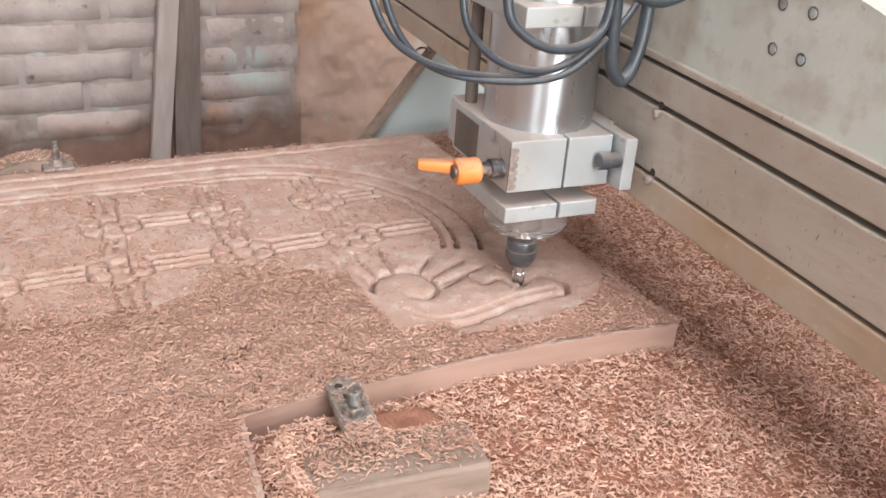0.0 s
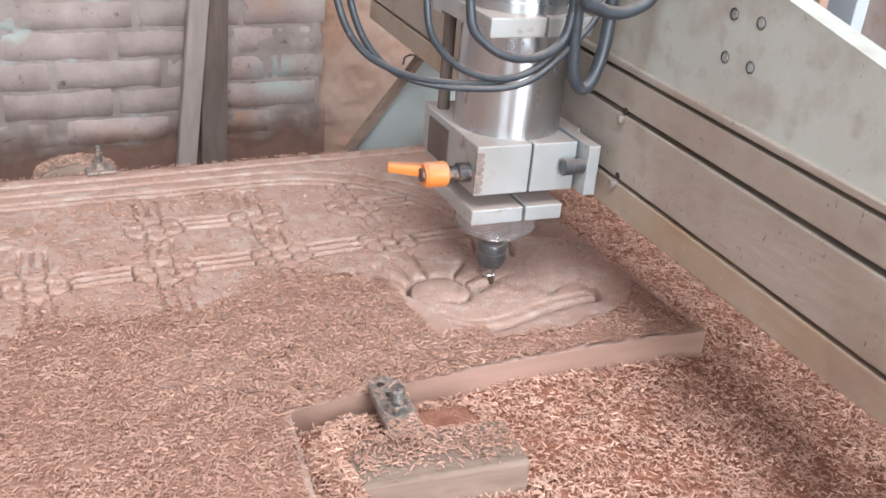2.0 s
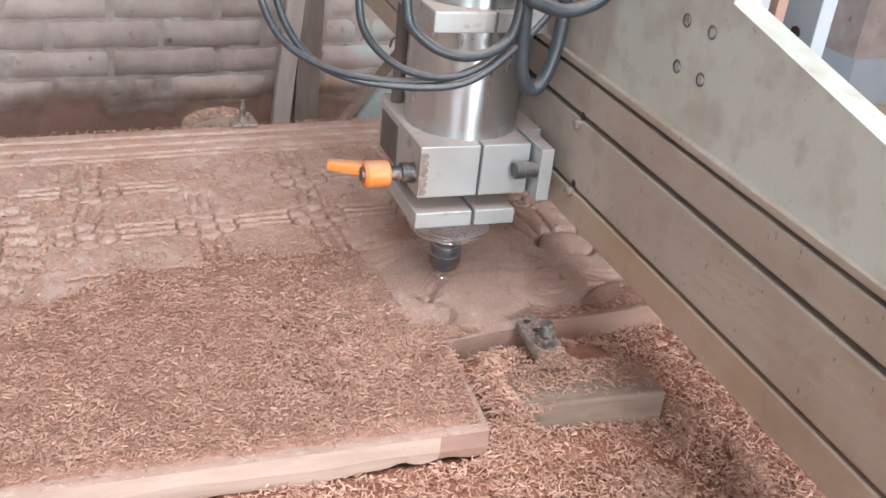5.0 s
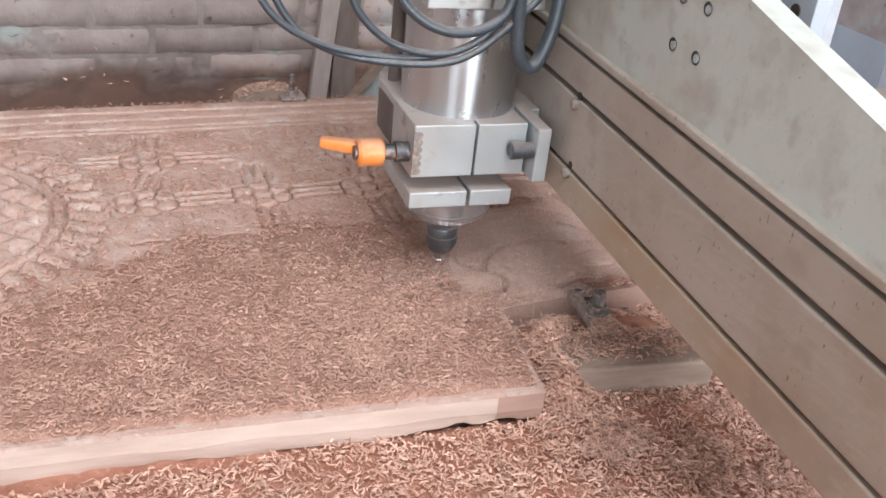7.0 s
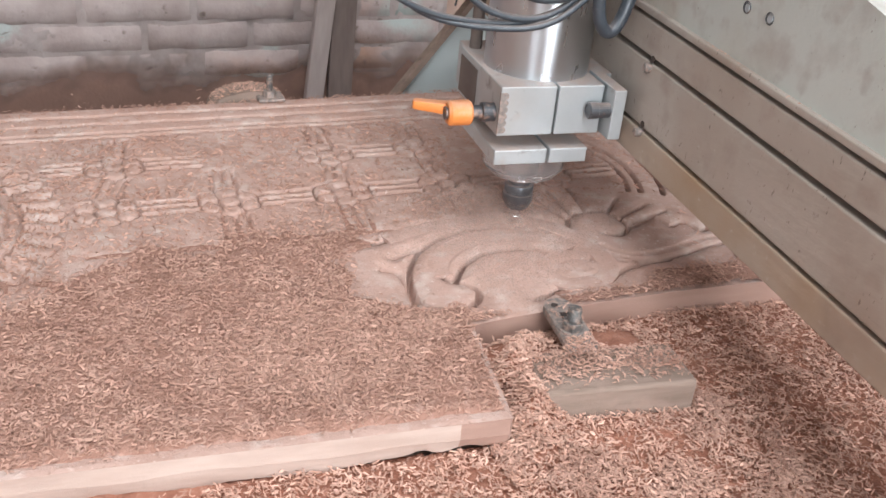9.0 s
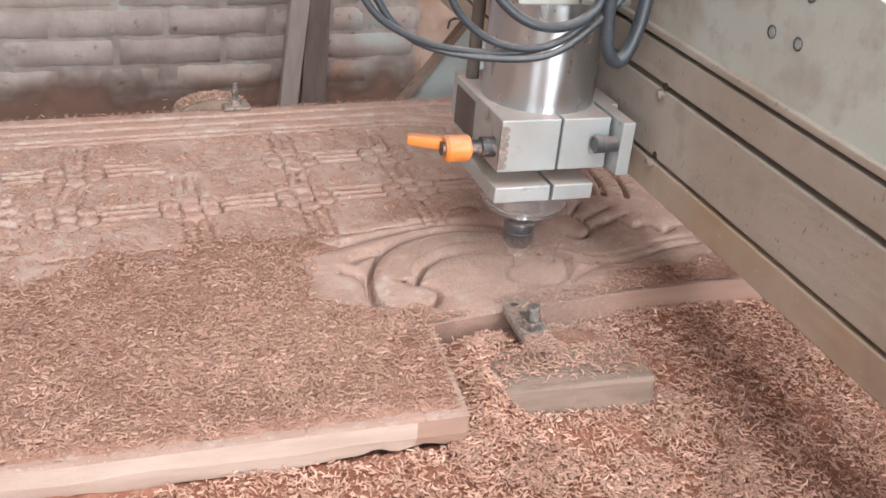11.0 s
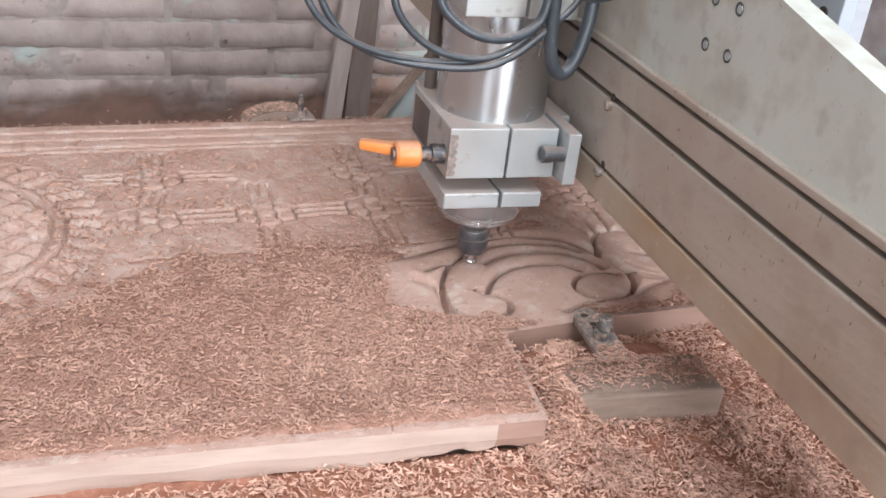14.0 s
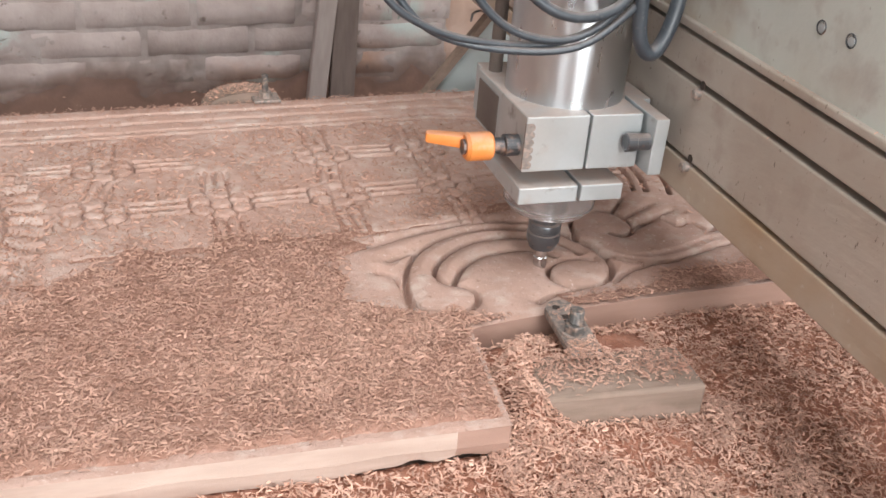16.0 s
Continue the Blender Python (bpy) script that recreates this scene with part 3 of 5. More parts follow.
def carving(x, y):
    """Height of the carved face."""
    h = np.zeros_like(x)
    # straight border mouldings and the sweep into the corner
    groove(h, x, y, [(-1.5, 0.541), (0.395, 0.541)], 0.0024, 0.0190, 0.0012, 0.0050)
    for off, half, depth in ((0.0, 0.0024, 0.0200), (0.026, 0.0024, 0.0200), (0.040, 0.0020, 0.015)):
        r = 0.212 - off
        groove(h, x, y, [(-1.5, 0.515 - off), (0.12, 0.515 - off)] + arc_points(0.12, 0.515 - 0.212, 0.222 - off, r, 90, -25), half, depth, 0.0012, 0.0050)
    # lattice
    fx = LATTICE_X
    F = [(v, ROW_1) for v in fx]
    U = {0: (-0.262, 0.392), 2: (-0.027, 0.388), 3: (0.087, 0.385), 4: (0.203, 0.388)}
    for k in range(1, 4):
        double_bar(h, x, y, (F[k][0] + 0.03, ROW_1), (F[k + 1][0] - 0.03, ROW_1))
    double_bar(h, x, y, (F[1][0] - 0.03, ROW_1), (F[1][0] - 0.085, ROW_1))
    double_bar(h, x, y, (F[4][0] + 0.03, ROW_1), (F[4][0] + 0.09, ROW_1))
    double_bar(h, x, y, (U[2][0] + 0.03, 0.388), (U[3][0] - 0.03, 0.386))
    double_bar(h, x, y, (U[4][0] + 0.03, 0.388), (U[4][0] + 0.075, 0.388))
    double_bar(h, x, y, (U[0][0] - 0.03, 0.392), (U[0][0] - 0.07, 0.392))
    double_bar(h, x, y, (U[0][0] + 0.03, 0.392), (U[0][0] + 0.09, 0.391))
    for k in (0, 2, 3, 4):
        double_bar(h, x, y, (F[k][0], ROW_1 + 0.03), (U[k][0], U[k][1] - 0.03))
        double_bar(h, x, y, (U[k][0], U[k][1] + 0.03), (U[k][0] + 0.004, 0.462))
    double_bar(h, x, y, (F[1][0], ROW_1 + 0.03), (F[1][0] + 0.004, ROW_1 + 0.075))
    for k in (1, 2, 3):
        double_bar(h, x, y, (F[k][0], ROW_1 - 0.03), (F[k][0] - 0.004, ROW_1 - 0.09))
    for p in F + list(U.values()):
        flower(h, x, y, *p)
    groove(h, x, y, sweep2([(-0.30, 0.20), (-0.06, 0.195), (0.06, 0.205), (0.14, 0.225)]), 0.0018, 0.004)
    # scroll with ribs near the corner
    d = stroke_distance(x, y, sweep2([(0.20, 0.16), (0.23, 0.12), (0.28, 0.115), (0.33, 0.12), (0.36, 0.125)]))
    bowl = 0.0015 * np.exp(-(d / 0.03) ** 4)
    for pts in ([(0.358, 0.101), (0.306, 0.098), (0.266, 0.087), (0.226, 0.081), (0.196, 0.089), (0.178, 0.113), (0.171, 0.142), (0.179, 0.175), (0.191, 0.189), (0.210, 0.195), (0.230, 0.190), (0.239, 0.174), (0.240, 0.152), (0.222, 0.139), (0.210, 0.146)],
                [(0.358, 0.101), (0.366, 0.122), (0.356, 0.140), (0.335, 0.138), (0.317, 0.130), (0.308, 0.150), (0.288, 0.146), (0.279, 0.166), (0.260, 0.158), (0.242, 0.151)],
                [(0.150, 0.170), (0.160, 0.156), (0.167, 0.138)]):
        groove(h, x, y, sweep2(pts), 0.0021, 0.0170, 0.0030, 0.0075)
    groove(h, x, y, sweep2([(0.345, 0.113), (0.306, 0.111), (0.266, 0.100), (0.226, 0.095), (0.203, 0.101), (0.190, 0.120)]), 0.004, 0.002, 0.0005)
    for a, b in (((0.191, 0.189), (0.189, 0.248)), ((0.180, 0.178), (0.166, 0.232)), ((0.211, 0.196), (0.216, 0.250)), ((0.234, 0.186), (0.262, 0.216)), ((0.240, 0.172), (0.287, 0.195)), ((0.241, 0.158), (0.300, 0.176))):
        groove(h, x, y, [a, b], 0.0018, 0.0080, 0.0022, 0.006)
    h -= bowl
    # large scroll beside the step
    for pts in (SCROLL_TOP, DISC, SCROLL_BAND, LATE_ARC,
                [(-0.027, 0.141), (-0.010, 0.149), (0.010, 0.156)],
                [(0.016, 0.087), (0.031, 0.109), (0.046, 0.122), (0.064, 0.132), (0.086, 0.135), (0.108, 0.133), (0.122, 0.127), (0.131, 0.113)],
                [(-0.043, 0.123), (-0.033, 0.115), (-0.030, 0.101), (-0.033, 0.075), (-0.035, 0.047)],
                [(0.177, 0.117), (0.195, 0.100), (0.219, 0.086), (0.247, 0.081)],
                [(0.079, 0.041), (0.100, 0.050), (0.124, 0.0535)], [(0.165, 0.058), (0.186, 0.071), (0.215, 0.079), (0.247, 0.081)]):
        groove(h, x, y, sweep2(pts), 0.0021, 0.0190, 0.0038, 0.008)
    # medallion
    mx, my = MEDAL
    r, a = np.hypot(x - mx, y - my), np.arctan2(y - my, x - mx)
    near = r < 0.192
    lobe = np.abs(np.sin(a * 22.5 + 26 * (r - 0.16)))
    out = 0.180 + 0.010 * lobe
    ring = np.where((r > 0.152) & (r < out), -0.0070 + 0.0075 * np.clip(lobe, 0, 1) ** 0.7, 0)
    ring = np.where((r >= out) & (r < out + 0.004), -0.006, ring)
    ring = np.where((r > 0.139) & (r < 0.149), -0.002 + 0.0025 * np.sqrt(np.clip(1 - ((r - 0.144) / 0.005) ** 2, 0, 1)), ring)
    ring = np.where(((r > 0.134) & (r < 0.139)) | ((r > 0.149) & (r < 0.1525)), -0.0085, ring)
    scales = np.full(x.shape, -0.012)
    for j in range(-8, 9):
        for k in range(-4, 5):
            u, v = (x - mx - 0.041 * (k + 0.5 * (j % 2))) / 0.0215, (y - my - 0.0185 * j) / 0.0195
            q = np.abs(u) ** 1.25 + np.abs(v) ** 1.25
            scales = np.maximum(scales, np.where(q < 1, -0.0115 + 0.0115 * np.sqrt(np.clip(1 - q, 0, 1)) - 0.002 * v, -0.012))
    ring = np.where(r < 0.134, scales, ring)
    h = np.where(near, ring, h)
    for pts in ([(-0.40, 0.075), (-0.43, 0.05), (-0.47, 0.045)], [(-0.41, 0.095), (-0.425, 0.07), (-0.43, 0.05)], [(-0.46, 0.09), (-0.44, 0.075), (-0.43, 0.05)], [(-0.50, 0.03), (-0.45, 0.02), (-0.40, 0.03)]):
        groove(h, x, y, sweep2(pts), 0.002, 0.0085, 0.003, 0.007)
    # fine tool ripple and dust
    h += 0.0007 * (value_noise(x, y, 0.006, 3) - 0.5) + 0.0012 * (value_noise(x, y, 0.03, 4) - 0.5)
    return h


CELL_X, CELL_Y = 0.0013, 0.00105
FACE = []


def carved_panel():
    root = empty("carved_door_panel")
    tagged(root, "thick reddish wooden door panel carved with lattice, scrolls and a medallion", "wood panel")
    x0 = -0.64
    xs = np.linspace(x0, X_RIGHT, int(round((X_RIGHT - x0) / CELL_X)) + 1)
    ys = np.linspace(Y_NEAR, Y_FAR, int(round((Y_FAR - Y_NEAR) / CELL_Y)) + 1)
    xs[np.argmin(abs(xs - X_STEP))] = X_STEP
    ys[np.argmin(abs(ys - Y_STEP))] = Y_STEP
    x, y = np.meshgrid(xs, ys)
    h = carving(x, y)
    FACE.append((xs, ys, h))
    # ease the lower rows and the step's column onto the true outline
    above = np.clip((0.06 - y) / (0.06 - Y_STEP), 0, 1)
    yw = np.where(y >= Y_STEP, y + above * (step_edge(x) - Y_STEP), near_edge(x) + (y - Y_NEAR) * (step_edge(X_STEP) - near_edge(x)) / (Y_STEP - Y_NEAR))
    sway = np.clip(np.where(x <= X_STEP, (x - X_STEP + 0.1) / 0.1, (X_STEP + 0.05 - x) / 0.05), 0, 1) * above
    xw = x + sway * (step_side(yw) - X_STEP)
    h = np.stack([np.interp(yw[:, i], ys, h[:, i]) for i in range(len(xs))], 1)
    rim = np.minimum.reduce([y - Y_NEAR, Y_FAR - y, X_RIGHT - x, np.where(x > X_STEP, y - Y_STEP, 9), np.where(y < Y_STEP, X_STEP - x, 9)])
    h = np.where(rim < 0.004, h * np.clip(rim, 0, 1) / 0.004 - 0.0005 * (1 - np.clip(rim, 0, 0.004) / 0.004), h)
    ny, nx = x.shape
    idx = np.arange(nx * ny).reshape(ny, nx)
    quads = np.stack([idx[:-1, :-1], idx[:-1, 1:], idx[1:, 1:], idx[1:, :-1]], -1)
    cx, cy = (x[:-1, :-1] + x[1:, 1:]) / 2, (y[:-1, :-1] + y[1:, 1:]) / 2
    keep = ~((cx > X_STEP) & (cy < Y_STEP))
    me = mesh_from_arrays("carved_face", np.stack([xw, yw, h], -1).reshape(-1, 3), quads[keep], M_BOARD, True)
    face = new("carved_face", me)
    face.parent = root
    # body with a wavy wane along the near edge
    bm = bmesh.new()
    outline = [(X_LEFT, Y_FAR, False)]
    n = 220
    for k in range(n + 1):
        a = X_LEFT + (float(step_side(-0.113)) - 0.002 - X_LEFT) * k / n
        outline.append((a, float(near_edge(a)), True))
    outline += [(float(step_side(b)), b, False) for b in (-0.111, -0.07, -0.03, 0.0125)]
    outline += [(a, float(step_edge(a)), False) for a in np.linspace(0.012, X_RIGHT - 0.001, 40)]
    outline += [(X_RIGHT, 0.0085, False), (X_RIGHT, Y_FAR, False)]
    top, band, mid, low = [], [], [], []
    for a, b, near in outline:
        at = (np.array([a + 5.0]), np.array([0.3]))
        w = float(0.75 * value_noise(*at, 0.11, 71)[0] + 0.35 * value_noise(*at, 0.022, 72)[0]) if near else 0.0
        w -= 0.22 * math.exp(-((a + 0.085) / 0.009) ** 2) if near else 0.0
        wob = float(value_noise(*at, 0.05, 73)[0]) if near else 0.0
        top.append(bm.verts.new((a, b, -0.0005)))
        band.append(bm.verts.new((a, b - (0.0006 if near else 0), -0.012 - 0.004 * wob)))
        mid.append(bm.verts.new((a, b + (0.002 if near else 0), (-0.019 - 0.019 * w) if near else -0.040)))
        low.append(bm.verts.new((a, b + (0.03 if near else 0), -0.040)))
    k = len(outline)
    for i in range(k):
        j = (i + 1) % k
        bm.faces.new((top[i], top[j], band[j], band[i]))
        bm.faces.new((band[i], band[j], mid[j], mid[i]))
        bm.faces.new((mid[i], mid[j], low[j], low[i]))
    bm.faces.new(low)
    bm.faces.new([bm.verts.new((a, b, -0.0016)) for a, b in ((X_LEFT, Y_FAR), (X_LEFT, float(near_edge(X_LEFT))), (-0.64, float(near_edge(-0.64))), (-0.64, Y_FAR))])
    me = bpy.data.meshes.new("body")
    bmesh.ops.recalc_face_normals(bm, faces=bm.faces)
    bm.to_mesh(me)
    bm.free()
    me.materials.append(M_EDGE)
    me.materials.append(M_SAP)
    for p in me.polygons:
        c = p.center
        if c.x < -0.055 and c.y < near_edge(c.x) + 0.012 and -0.039 < c.z:
            p.material_index = 1
    ob = new("body", me)
    ob.parent = root
    tagged(ob, "sawn edges, pale sapwood along the near edge")
    return root


PANEL = carved_panel()


def uncut_ridges():
    """Strips of the scroll that the cutter has not reached yet: it mills them down one after another."""
    made = []
    for line, start, end in ((SCROLL_BAND[10:0:-1], 6.55, 9.15), (SCROLL_TOP[2:-2], 9.3, 10.0), (DISC + SCROLL_TOP[-2:-4:-1], 10.0, 11.1), (LATE_ARC[1:-1], 12.55, 14.6)):
        pts = sweep2(line, 4)
        n = len(pts) - 1
        for k in range(n):
            (ax, ay), (bx, by) = pts[k], pts[k + 1]
            ux, uy = bx - ax, by - ay
            d = math.hypot(ux, uy)
            ux, uy = ux / d, uy / d
            bm = bmesh.new()
            rows = []
            for f in (-0.35, 0.0, 0.5, 1.0, 1.35):
                cx, cy = ax + (bx - ax) * f, ay + (by - ay) * f
                rows.append([bm.verts.new((cx - uy * o, cy + ux * o, z)) for o, z in ((-0.0110, -0.0045), (-0.0105, -0.0009), (-0.005, -0.0003), (0, -0.0001), (0.005, -0.0003), (0.0105, -0.0009), (0.0110, -0.0045))])
            for a, b in zip(rows, rows[1:]):
                for i in range(6):
                    bm.faces.new((a[i], b[i], b[i + 1], a[i + 1]))
                bm.faces.new((a[0], a[6], b[6], b[0]))
            bm.faces.new(rows[0])
            bm.faces.new(rows[-1][::-1])
            ob = part("uncut_ridge", bm, M_BOARD, PANEL, "dusty wood not yet cut" if k == 0 else "", True)
            made.append((ob, start + (end - start) * k / n))
    return made


RIDGES = uncut_ridges()


# ---- wood shavings ----
def shavings(name, px, py, pz, seed, tilt=0.45, size=0.95, mat=None):
    """Many small curled strips laid at the given places."""
    rs = np.random.RandomState(seed)
    n = len(px)
    flake = rs.rand(n) < 0.2
    length = size * rs.uniform(0.0034, 0.0090, n) * np.where(flake, 0.62, 1)
    width = size * rs.uniform(0.0008, 0.0017, n) * np.where(flake, 1.45, 1)
    curl = rs.uniform(0.2, 2.4, n) * np.where(flake, 0.4, 1) * np.where(rs.rand(n) < 0.5, -1, 1)
    lean = rs.uniform(0, 0.5 * np.pi, n) ** 1.6 * 0.8
    yaw = rs.uniform(0, 2 * np.pi, n)
    pitch = rs.normal(0, tilt * 0.4, n)
    roll = rs.normal(0, tilt, n)
    m = 4
    s = np.linspace(-0.5, 0.5, m)[None, :]
    ang = curl[:, None] * s
    lx = length[:, None] * np.sin(ang) / curl[:, None]
    bow = length[:, None] * (1 - np.cos(ang)) / curl[:, None]
    taper = 1 - 0.9 * s * s
    pts = np.zeros((n, m, 2, 3))
    for e, sign in enumerate((-1, 1)):
        pts[:, :, e, 0] = lx - sign * 0.5 * width[:, None] * taper * np.sin(ang) * np.cos(lean)[:, None]
        pts[:, :, e, 1] = bow * np.cos(lean)[:, None] + sign * 0.5 * width[:, None] * taper * np.cos(ang)
        pts[:, :, e, 2] = -np.abs(bow) * np.sin(lean)[:, None]
    p = pts.reshape(n, -1, 3)
    cr, sr = np.cos(roll)[:, None], np.sin(roll)[:, None]
    y1, z1 = p[..., 1] * cr - p[..., 2] * sr, p[..., 1] * sr + p[..., 2] * cr
    cp, sp = np.cos(pitch)[:, None], np.sin(pitch)[:, None]
    x2, z2 = p[..., 0] * cp + z1 * sp, -p[..., 0] * sp + z1 * cp
    cy, sy = np.cos(yaw)[:, None], np.sin(yaw)[:, None]
    v = np.stack([x2 * cy - y1 * sy + px[:, None], x2 * sy + y1 * cy + py[:, None], z2 + pz[:, None]], -1)
    base = (np.arange(n) * m * 2)[:, None]
    q = np.concatenate([base + np.array([[2 * k, 2 * k + 2, 2 * k + 3, 2 * k + 1]]) for k in range(m - 1)], 0)
    return new(name, mesh_from_arrays(name, v.reshape(-1, 3), q, mat or M_CHIP))


def bed_height(x, y):
    """Top of the loose layer on the table: low along the panel's pocket, heaped in places."""
    z = -0.030 + 0.010 * (value_noise(x, y, 0.11, 11) - 0.5) + 0.006 * (value_noise(x, y, 0.035, 12) - 0.5)
    z += 0.012 * np.exp(-(((x - 0.070) / 0.090) ** 6 + ((y + 0.026) / 0.034) ** 6))
    z += 0.007 * np.exp(-(((x - 0.040) / 0.026) ** 2 + ((y + 0.034) / 0.022) ** 2))
    z -= 0.006 * np.exp(-(((x - 0.002) / 0.014) ** 2 + ((y + 0.040) / 0.014) ** 2))
    z += 0.010 * np.exp(-(((x - 0.025) / 0.050) ** 4 + ((y + 0.024) / 0.036) ** 4))
    z += 0.038 * np.exp(-(((x - 0.012) / 0.018) ** 2 + ((y + 0.072) / 0.036) ** 4))
    z += 0.006 * np.exp(-(((x - 0.08) / 0.09) ** 4 + ((y + 0.118) / 0.02) ** 2))
    z += 0.006 * np.exp(-(((x - 0.50) / 0.08) ** 2)) * np.clip((y + 0.10) / 0.25, 0, 1)
    z += 0.004 * np.clip(-y - 0.2, 0, 0.5)
    return z


def on_panel(x, y):
    return (x < X_RIGHT) & (y < Y_FAR) & (y > near_edge(x)) & ~((x > step_side(y)) & (y < step_edge(x)))


SCROLL_C, SCROLL_R = (0.075, 0.112), (0.145, 0.098)


def cover(x, y):
    """How thickly shavings lie on the panel, 0 to 1."""
    front = 0.210 + 0.035 * (value_noise(x, y, 0.05, 21) - 0.5) + 0.045 * (value_noise(x, y, 0.016, 22) - 0.5) + np.where(x < -0.28, -0.035 * np.clip((-0.28 - x) / 0.06, 0, 1), 0)
    front = np.where(x > 0.14, 0.075, front)
    c = np.clip((front + 0.055 - y) / 0.125, 0, 1) ** 1.3
    bird = np.hypot((x - 0.27) / 0.125, (y - 0.145) / 0.075)
    c = np.where(x > 0.14, np.maximum(c, np.clip((bird - 1) / 0.3, 0, 0.8) * (y < 0.13)), c)
    c = np.where(x > 0.14, c * np.clip((bird - 0.98) / 0.25, 0.03, 1), c)
    scroll = np.hypot((x - SCROLL_C[0]) / SCROLL_R[0], (y - SCROLL_C[1]) / SCROLL_R[1])
    scroll = scroll + 0.22 * (value_noise(x, y, 0.028, 23) - 0.5)
    c = c * np.clip((scroll - 0.93) / 0.24, 0, 1)
    med = np.hypot(x - MEDAL[0], y - MEDAL[1])
    med = med + 0.05 * (value_noise(x, y, 0.02, 24) - 0.5)
    c = c * np.clip((med - 0.15) / 0.10, 0, 1)
    strip = np.clip((0.052 - y) / 0.02, 0, 1) * (x > 0.10)
    c = np.maximum(c, 0.75 * strip)
    c = c * np.clip((y - near_edge(x) - 0.004) / 0.014, 0.02, 1)
    return np.clip(c * np.where((y < Y_STEP) & (x > X_STEP - 0.03), np.clip((step_side(y) - x - 0.001) / 0.006, 0.55, 1), 1), 0, 1)


def spread():
    rs = np.random.RandomState(5)
    # loose layer on the table
    x = np.linspace(-0.75, 0.95, 400)
    y = np.linspace(-0.62, 0.608, 290)
    gx, gy = np.meshgrid(x, y)
    gz = bed_height(gx, gy) - 0.0003 + 0.003 * (value_noise(gx, gy, 0.007, 13) - 0.5)
    idx = np.arange(gx.size).reshape(gx.shape)
    q = np.stack([idx[:-1, :-1], idx[:-1, 1:], idx[1:, 1:], idx[1:, :-1]], -1)
    cxm, cym = (gx[:-1, :-1] + gx[1:, 1:]) / 2, (gy[:-1, :-1] + gy[1:, 1:]) / 2
    keep = ~(on_panel(cxm - 0.008, cym) & on_panel(cxm + 0.008, cym) & on_panel(cxm, cym - 0.008) & on_panel(cxm, cym + 0.008))
    me = mesh_from_arrays("sawdust_bed", np.stack([gx, gy, gz], -1).reshape(-1, 3), q[keep], M_BED, True)
    tagged(new("sawdust_bed", me), "packed red sawdust over the machine table", "sawdust", kind="stuff")
    n = 310000
    px, py = rs.uniform(-0.62, 0.80, n), rs.uniform(-0.46, 0.62, n)
    k = ~on_panel(px, py) & ((py < 0.35) | (px > 0.40)) & ((px > -0.2) | (py < -0.1) | (py > 0.5))
    k &= rs.rand(n) < 0.30 + 1.0 * value_noise(px, py, 0.018, 92)
    k &= ((px - 0.124) / 0.036) ** 4 + ((py + 0.028) / 0.026) ** 4 > rs.uniform(0.4, 1.2, n)
    k &= (((px - 0.012) / 0.022) ** 4 + ((py + 0.022) / 0.034) ** 4 > 1) | (rs.rand(n) < 0.30)
    px, py = px[k], py[k]
    hx, hy = rs.normal(0.004, 0.016, 2600), rs.uniform(-0.125, -0.035, 2600)
    m = ~on_panel(hx, hy)
    px, py = np.append(px, hx[m]), np.append(py, hy[m])
    pz = bed_height(px, py) + rs.uniform(0.0, 0.0075, len(px))
    tagged(shavings("bed_shavings", px, py, pz, 6), "loose curled pinkish wood shavings lying on the table", "wood shavings", kind="stuff")
    n = 2600
    px, py = rs.uniform(-0.63, X_RIGHT, n), Y_FAR + rs.normal(-0.004, 0.006, n)
    k = rs.rand(n) < value_noise(px, py, 0.03, 33)
    px, py = px[k], py[k]
    tagged(shavings("edge_shavings", px, py, np.where(py < Y_FAR, 0.0015, -0.006) + 0.003 * rs.rand(len(px)), 9, 0.35, 0.75, M_DUSTCHIP), "wood shavings caught along the far panel edge", "wood shavings", kind="stuff")
    # on the panel
    n = 230000
    px, py = rs.uniform(-0.63, X_RIGHT, n), rs.uniform(Y_NEAR, 0.30, n)
    k = on_panel(px, py) & (rs.rand(n) < cover(px, py) ** 1.7 * np.clip(0.08 + 0.85 * value_noise(px, py, 0.014, 91), 0, 1))
    px, py = px[k], py[k]
    pz = 0.0022 + 0.0046 * rs.rand(len(px)) * cover(px, py)
    tagged(shavings("panel_shavings", px, py, pz, 7, 0.36, 0.86, M_DUSTCHIP), "loose curled pinkish wood shavings lying on the carved panel", "wood shavings", kind="stuff")
    # red dust under them
    x, y = np.arange(-0.62, X_RIGHT - 0.004, 0.004), np.arange(Y_NEAR + 0.002, 0.26, 0.004)
    gx, gy = np.meshgrid(x, y)
    c = 1.25 * cover(gx, gy) - 0.18 * value_noise(gx, gy, 0.02, 17)
    c = np.where((gy < near_edge(gx) + 0.020) & (gx < X_STEP - 0.004), np.maximum(c, 0.66), c)
    gz = -0.0035 + 0.0068 * np.clip(c, 0, 1) + 0.0016 * (value_noise(gx, gy, 0.008, 18) - 0.5)
    gz = gz - 0.0035 * np.clip((near_edge(gx) + 0.011 - gy) / 0.005, 0, 1) * (gx < X_STEP)
    idx = np.arange(gx.size).reshape(gx.shape)
    q = np.stack([idx[:-1, :-1], idx[:-1, 1:], idx[1:, 1:], idx[1:, :-1]], -1)
    inner = on_panel(gx - 0.003, gy) & on_panel(gx + 0.003, gy) & on_panel(gx, gy - 0.001)
    keep = (c[:-1, :-1] > 0.05) & inner[:-1, :-1] & inner[:-1, 1:] & inner[1:, 1:] & inner[1:, :-1]
    me = mesh_from_arrays("panel_sawdust", np.stack([gx, gy, gz], -1).reshape(-1, 3), q[keep], M_PANELDUST, True)
